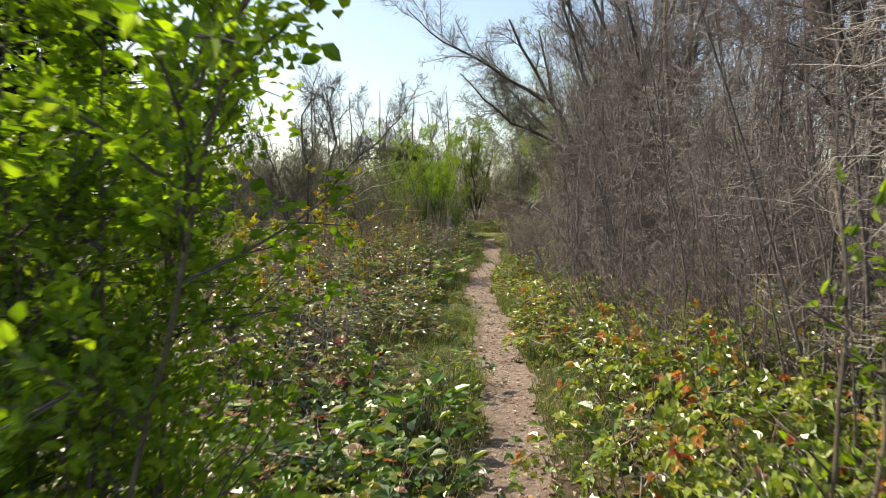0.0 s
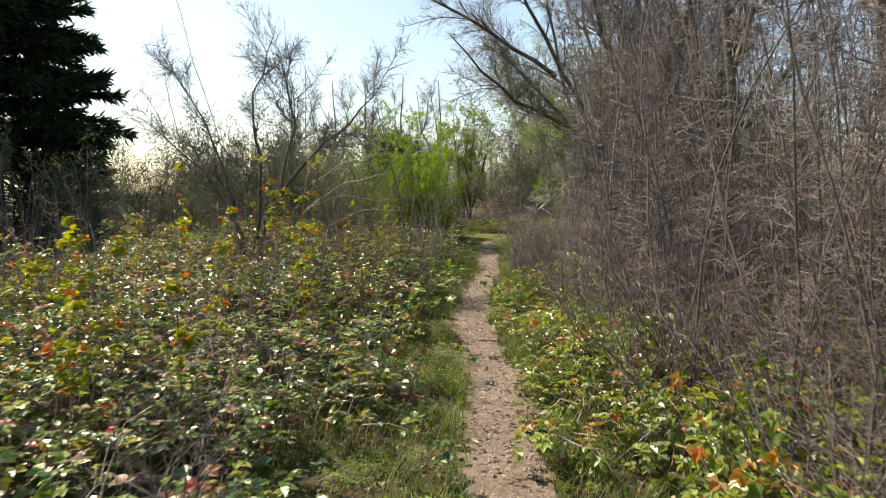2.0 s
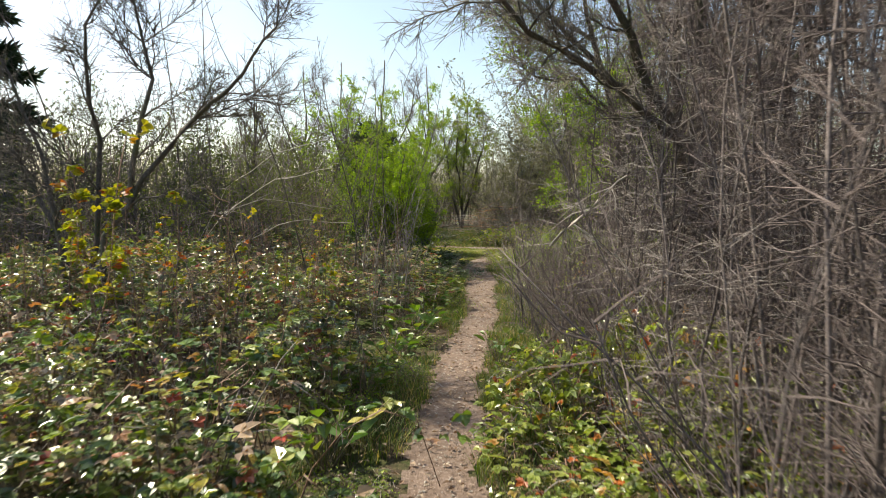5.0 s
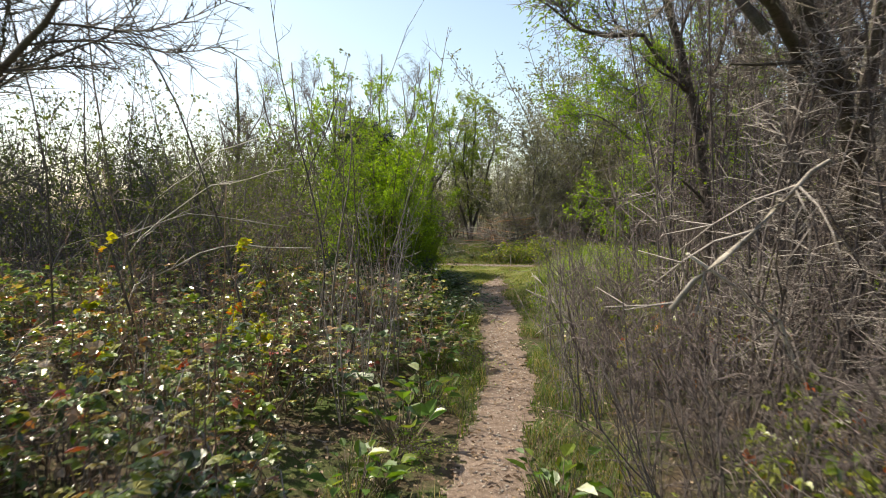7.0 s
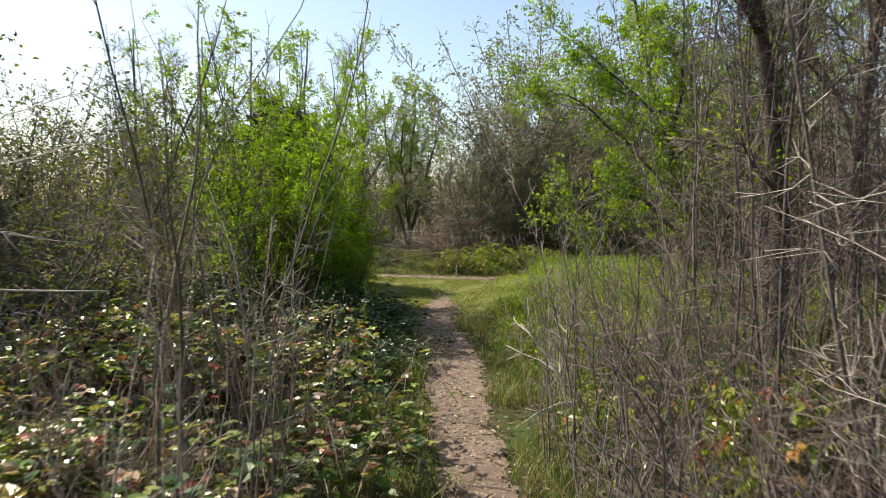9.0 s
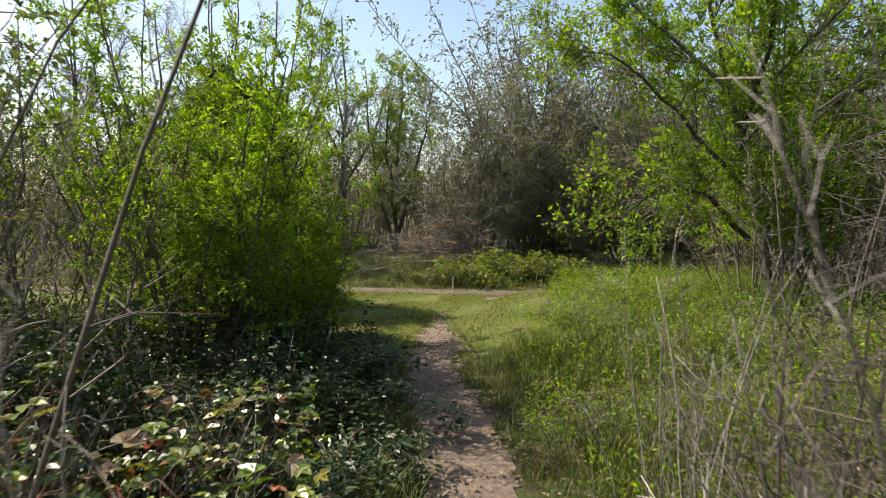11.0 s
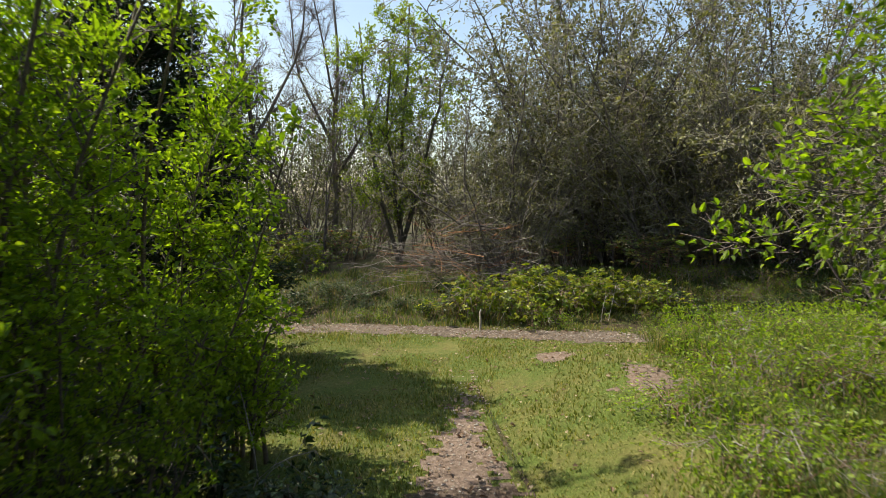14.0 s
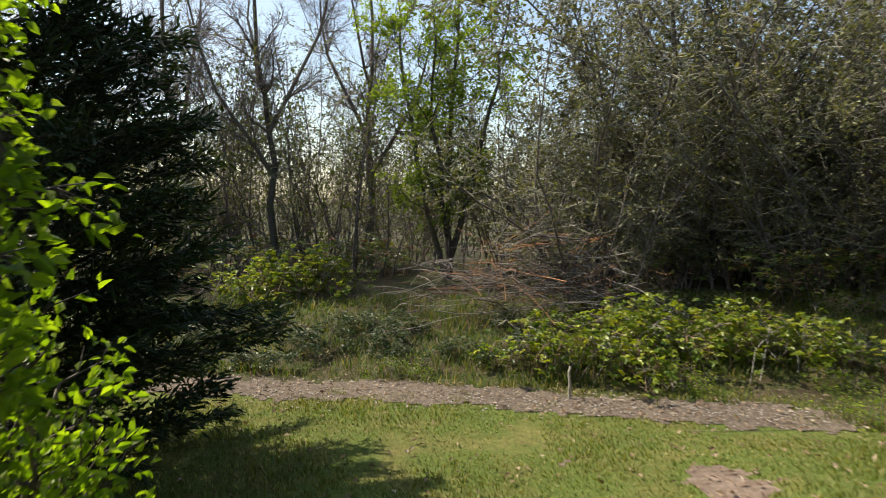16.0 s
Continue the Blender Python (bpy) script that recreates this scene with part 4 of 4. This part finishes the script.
for k, (x, y) in enumerate([(-1.5, 5.1), (-1.3, 6.5), (-2.1, 6.3), (-1.0, 7.4), (-2.7, 6.9), (-1.8, 8.5), (-2.4, 9.9), (-1.9, 11.5), (-2.6, 11.9), (-1.4, 12.3), (-0.9, 13.2), (-2.3, 13.1), (-3.2, 8.0), (-1.7, 13.6), (-0.5, 12.9), (-3.3, 10.9), (-1.65, 5.6), (-1.9, 6.0), (-1.3, 5.9), (-1.5, 5.4), (-2.0, 11.2), (-1.75, 11.0), (-1.5, 11.5), (-2.2, 11.7), (-1.9, 10.6), (-1.2, 8.4), (-2.9, 9.0)]):
    plant(seed[k % 3], x, y, 71 * k, rng.uniform(0.75, 1.15) * (1.38 if 10.5 < y < 11.8 and x < -1.4 else 1), 1, rng.uniform(-6, 6), "yellow seedlings")

weed = [bramble_bush(180 + k, 0.38, 0.36, 26, 700, 0.032, "fresh_leaf", "tangled green weeds among rough grass", "weed_clump", plain=True) for k in range(3)]
for k, (x, y) in enumerate(scatter(34, 1.9, 6.0, 16.2, 24.2, 0.42, lambda x, y: x > trail_x(y) + 0.62 + max(0, (y - 18.5) * 0.27), 31)):
    plant(weed[k % 3], x, y, 49 * k, rng.uniform(0.7, 1.1), rng.uniform(0.6, 1.2), 0, "weed clumps")

for k, (x, y) in enumerate(scatter(26, -1.0, 1.0, 3.0, 17, 0.35, lambda x, y: 0.36 < trail_x(y) - x < 0.6 + (0.7 if 4.8 < y < 9.2 else 0.1), 33)):
    plant(weed[k % 3], x, y, 49 * k, rng.uniform(0.4, 0.65), rng.uniform(0.5, 0.9), 0, "weed clumps")
for k, (x, y) in enumerate([(-0.15, 2.7), (-0.4, 2.9), (-0.6, 3.1), (-0.25, 3.05), (0.0, 3.2), (-0.15, 3.6), (-0.5, 3.35), (-0.05, 4.15), (-0.75, 2.8), (-0.6, 3.9), (-0.9, 3.3)]):
    plant(dock[k % 3], x, y, 71 * k, rng.uniform(0.95, 1.3), 1, 0, "broad-leaved plants")

for k, (x, y) in enumerate(scatter(46, -2.5, 7.5, 24.4, 27.0, 0.33, lambda x, y: y > track_y(x) + 0.5, 35)):
    if k % 3:
        # the bank's shade comes from the ivy's deepened leaf colour
        plant(ivy[k % 3], x, y, 49 * k, rng.uniform(0.6, 0.85), rng.uniform(0.45, 0.8), 0, "ivy patches", "low green undergrowth on the bank of the track, coloured dark for shade")
    else:
        plant(weed[k % 3], x, y, 49 * k, rng.uniform(0.6, 0.9), rng.uniform(0.6, 1.0), 0, "weed clumps")

# ---- fallen wood ----
def fallen_branch(seed, pts, r0, r1, label):
    r = np.random.default_rng(seed)
    root, g, tw = thing("fallen_branch", label, "branch"), Geo(), Geo()
    dense = [tuple(np.array(p) + (np.array(q) - np.array(p)) * i / 4 + r.normal(0, 0.012, 3)) for p, q in zip(pts, pts[1:]) for i in range(4)] + [pts[-1]]
    g.tube(dense, r0, r1, 7)
    sprout(r, tw, dense, 0.006, 7, 0.5, 0.9, 0.0, 0.2, 2)
    part("limb", g.mesh("limb", M["dead_wood"]), root)
    part("twigs", tw.mesh("twigs", M["pale_twig"]), root)


fallen_branch(1, [(2.0, 11.5, 1.64), (1.78, 11.47, 1.46), (1.40, 11.47, 1.09)], 0.009, 0.012, "broken pale branch hanging among bare stems")
fallen_branch(4, [(-3.3, 15.7, 0.05), (-2.5, 15.6, 1.2), (-1.7, 15.4, 1.7), (-0.9, 15.3, 1.85)], 0.008, 0.0035, "bleached dead branch arching over brambles")
fallen_branch(5, [(-2.9, 14.9, 0.05), (-2.4, 14.9, 1.2), (-1.7, 14.8, 1.45), (-0.8, 14.9, 1.3)], 0.007, 0.0035, "bleached dead branch arching over brambles")
fallen_branch(6, [(-3.6, 16.6, 0.05), (-2.7, 16.5, 1.6), (-1.9, 16.3, 2.1), (-1.1, 16.0, 2.3)], 0.008, 0.0035, "bleached dead branch arching over brambles")
fallen_branch(7, [(-2.1, 13.9, 0.05), (-1.8, 14.0, 0.9), (-1.2, 14.2, 1.2), (-0.5, 14.3, 1.15)], 0.007, 0.0035, "bleached dead branch arching over brambles")
fallen_branch(2, [(2.6, 12.3, 0.08), (2.2, 12.2, 0.9), (1.7, 12.1, 1.25)], 0.016, 0.008, "thin dead branch caught in the thicket")
fallen_branch(3, [(1.9, 15.0, 0.1), (1.7, 15.1, 0.45), (1.45, 15.3, 0.8)], 0.012, 0.006, "thin dead branch caught in the thicket")
pile = thing("brush_pile", "heap of grey and rusty cut branches on the bank", "brush pile", at=pose(2.35, 27.1, ground_z(2.1, 27.2)))
sticks = []
for k in range(6):
    g, r = Geo(), np.random.default_rng(200 + k)
    pts = limb(r, (-0.6, 0, 0), (1, 0, 0), 1.25, 6, 0.09, 0)
    g.tube(pts, 0.007, 0.003, 4)
    sprout(r, g, pts, 0.003, 9, 0.3, 0.7, 0, 0.2, 1)
    sticks.append(g.mesh("stick", M["rust_twig" if k == 5 else "twig" if k % 4 == 0 else "pale_twig"]))
for k in range(220):
    u, w = rng.normal(0, 0.62), rng.normal(0, 0.34)
    ob = part("stick", sticks[k % 6], pile)
    ob.matrix_basis = pose(u, w, 0.04 + max(0, 1.1 - 0.45 * abs(u) - 0.8 * abs(w)) * rng.uniform(0, 1), 0, rng.uniform(-14, 14), rng.uniform(0, 360)) @ Matrix.Scale(rng.uniform(0.45, 0.95), 4)
stake = thing("stake", "short pale broken stake beside the track", "stake", at=pose(2.26, 24.9, ground_z(2.26, 24.9)))
g = Geo()
g.tube([(0, 0, -0.05), (0.006, 0, 0.1), (0.0, 0.004, 0.2), (0.01, 0, 0.24)], 0.013, 0.009, 6)
part("post", g.mesh("post", M["dead_wood"]), stake)

# ---- grass, litter and pebbles ----
def spread_xy(n, x0, x1, y0, y1, keep, r):
    xy = np.stack([r.uniform(x0, x1, n), r.uniform(y0, y1, n)], 1)
    return xy[[bool(keep(x, y)) for x, y in xy]]


def clumped(x, y, f, cut):
    return noise.noise((x * f, y * f, 7.0)) > cut


def grass(name, label, n, box, keep, height, width, lean, material, seed_):
    r = np.random.default_rng(seed_)
    xy = spread_xy(n, *box, keep, r)
    base = [ground_z(x, y) - 0.015 for x, y in xy]
    h = height * np.array([0.75 + 0.9 * noise.noise((x * 1.6, y * 1.6, 3.0)) for x, y in xy])
    tagged(new(name, blades_mesh(name, M[material], xy, base, np.maximum(h, 0.25 * height), width, lean, r)), label, "grass", kind="stuff")


def off_trail(x, y):
    return not on_path(x, y)


def off_track(x, y):
    return not on_track(x, y)


def bare_spot(x, y):
    return noise.noise((x * 1.4 + 3, y * 1.4, 9.0)) > 0.55


grass("verge_grass", "green grass along the edges of the footpath", 150000, (-1.4, 3.0, 0.5, 20), lambda x, y: off_trail(x, y) and (abs(x - trail_x(y)) < 0.8 or (x < trail_x(y) and 4.6 < y < 9.4 and trail_x(y) - x < 1.35)) and clumped(x, y, 1.1, -0.25), 0.16, 0.0045, 1.2, "rough_grass", 301)
grass("meadow_grass", "short worn meadow grass in the clearing", 170000, (-3.5, 8, 18.6, 25.4), lambda x, y: off_trail(x, y) and (off_track(x, y) or clumped(x, y, 3.1, 0.22)) and not bare_spot(x, y) and (x > 0.2 or y > 20.5), 0.04, 0.008, 0.8, "lawn", 302)
grass("tall_grass", "tall rough green grass beside the path", 105000, (1.55, 7.5, 14.8, 24.4), lambda x, y: x > trail_x(y) + 0.6 + max(0, (y - 18.5) * 0.27) + 0.55 * noise.noise((x * 1.7, y * 1.7, 6.0)) + 0.2 * noise.noise((x * 7, y * 7, 6.0)) and clumped(x, y, 0.8, -0.35), 0.28, 0.0055, 1.1, "rough_grass", 303)
grass("bank_grass", "rough dark grass on the bank", 40000, (-5, 9, 25.2, 28), lambda x, y: y > track_y(x) + 0.3, 0.13, 0.007, 0.9, "rough_grass", 304)
r = np.random.default_rng(310)
xy = spread_xy(26000, 1.7, 6.5, 15.2, 24, lambda x, y: x > trail_x(y) + 0.5 + max(0, (y - 18.5) * 0.27), r)
n = len(xy)
p = np.concatenate([xy, np.array([ground_z(x, y) + 0.02 for x, y in xy])[:, None] + 0.36 * r.uniform(0, 1, n)[:, None] ** 0.7], 1)
tagged(new("meadow_weeds", small_leaves_mesh("meadow_weeds", M["fresh_leaf"], p, r.normal(0, 1, (n, 3)), r.normal(0, 0.5, (n, 3)) + np.array([0, 0, 1]), 0.035 * r.uniform(0.5, 1.4, n), 0.017)), "small green weed leaves among tall grass", "weeds", kind="stuff")
xy = spread_xy(48000, -5, 6, 0, 27, lambda x, y: True, r)
n = len(xy)
p = np.concatenate([xy, np.array([ground_z(x, y) for x, y in xy])[:, None] + 0.012], 1)
on = np.array([(1.0 if not off_trail(x, y) else 1.0 if on_track(x, y) else 0.22 if y > 20 else 1.0) for x, y in xy])
keep = r.uniform(0, 1, n) < on
p, n = p[keep], int(keep.sum())
tagged(new("leaf_litter", small_leaves_mesh("leaf_litter", M["dry_leaf"], p, r.normal(0, 1, (n, 3)) * np.array([1, 1, 0.15]), r.normal(0, 0.3, (n, 3)) + np.array([0, 0, 1]), 0.045 * r.uniform(0.4, 1.3, n), 0.026 * r.uniform(0.5, 1.2, n))), "dry brown leaves and twigs lying on soil", "leaf litter", kind="stuff")


def pebbles(name, label, spots, size, seed_):
    r = np.random.default_rng(seed_)
    v, f = [], []
    ring = [(math.cos(t), math.sin(t)) for t in np.arange(5) * 2 * math.pi / 5]
    for x, y, z in spots:
        b, s, t0 = len(v), size * r.uniform(0.35, 1.2), r.uniform(0, 6)
        for c, q in ring:
            w = s * r.uniform(0.75, 1.2)
            v.append((x + w * (c * math.cos(t0) - q * math.sin(t0)), y + w * 0.75 * (c * math.sin(t0) + q * math.cos(t0)), z - 0.15 * s))
        v.append((x, y, z + s * r.uniform(0.35, 0.6)))
        f += [(b + k, b + (k + 1) % 5, b + 5) for k in range(5)]
    tagged(new(name, make_mesh(name, v, f, M["stone"])), label, "pebbles", kind="stuff")


r = np.random.default_rng(320)
spots = []
for _ in range(2600):
    y = r.uniform(0, 23)
    spots.append((trail_x(y) + r.normal(0, 0.12), y, 0.0))
for _ in range(2600):
    x = r.uniform(-4, 8)
    spots.append((x, track_y(x) + r.normal(0, 0.18), 0.004))
pebbles("pebbles", "small pale pebbles on trodden earth", spots, 0.011, 321)
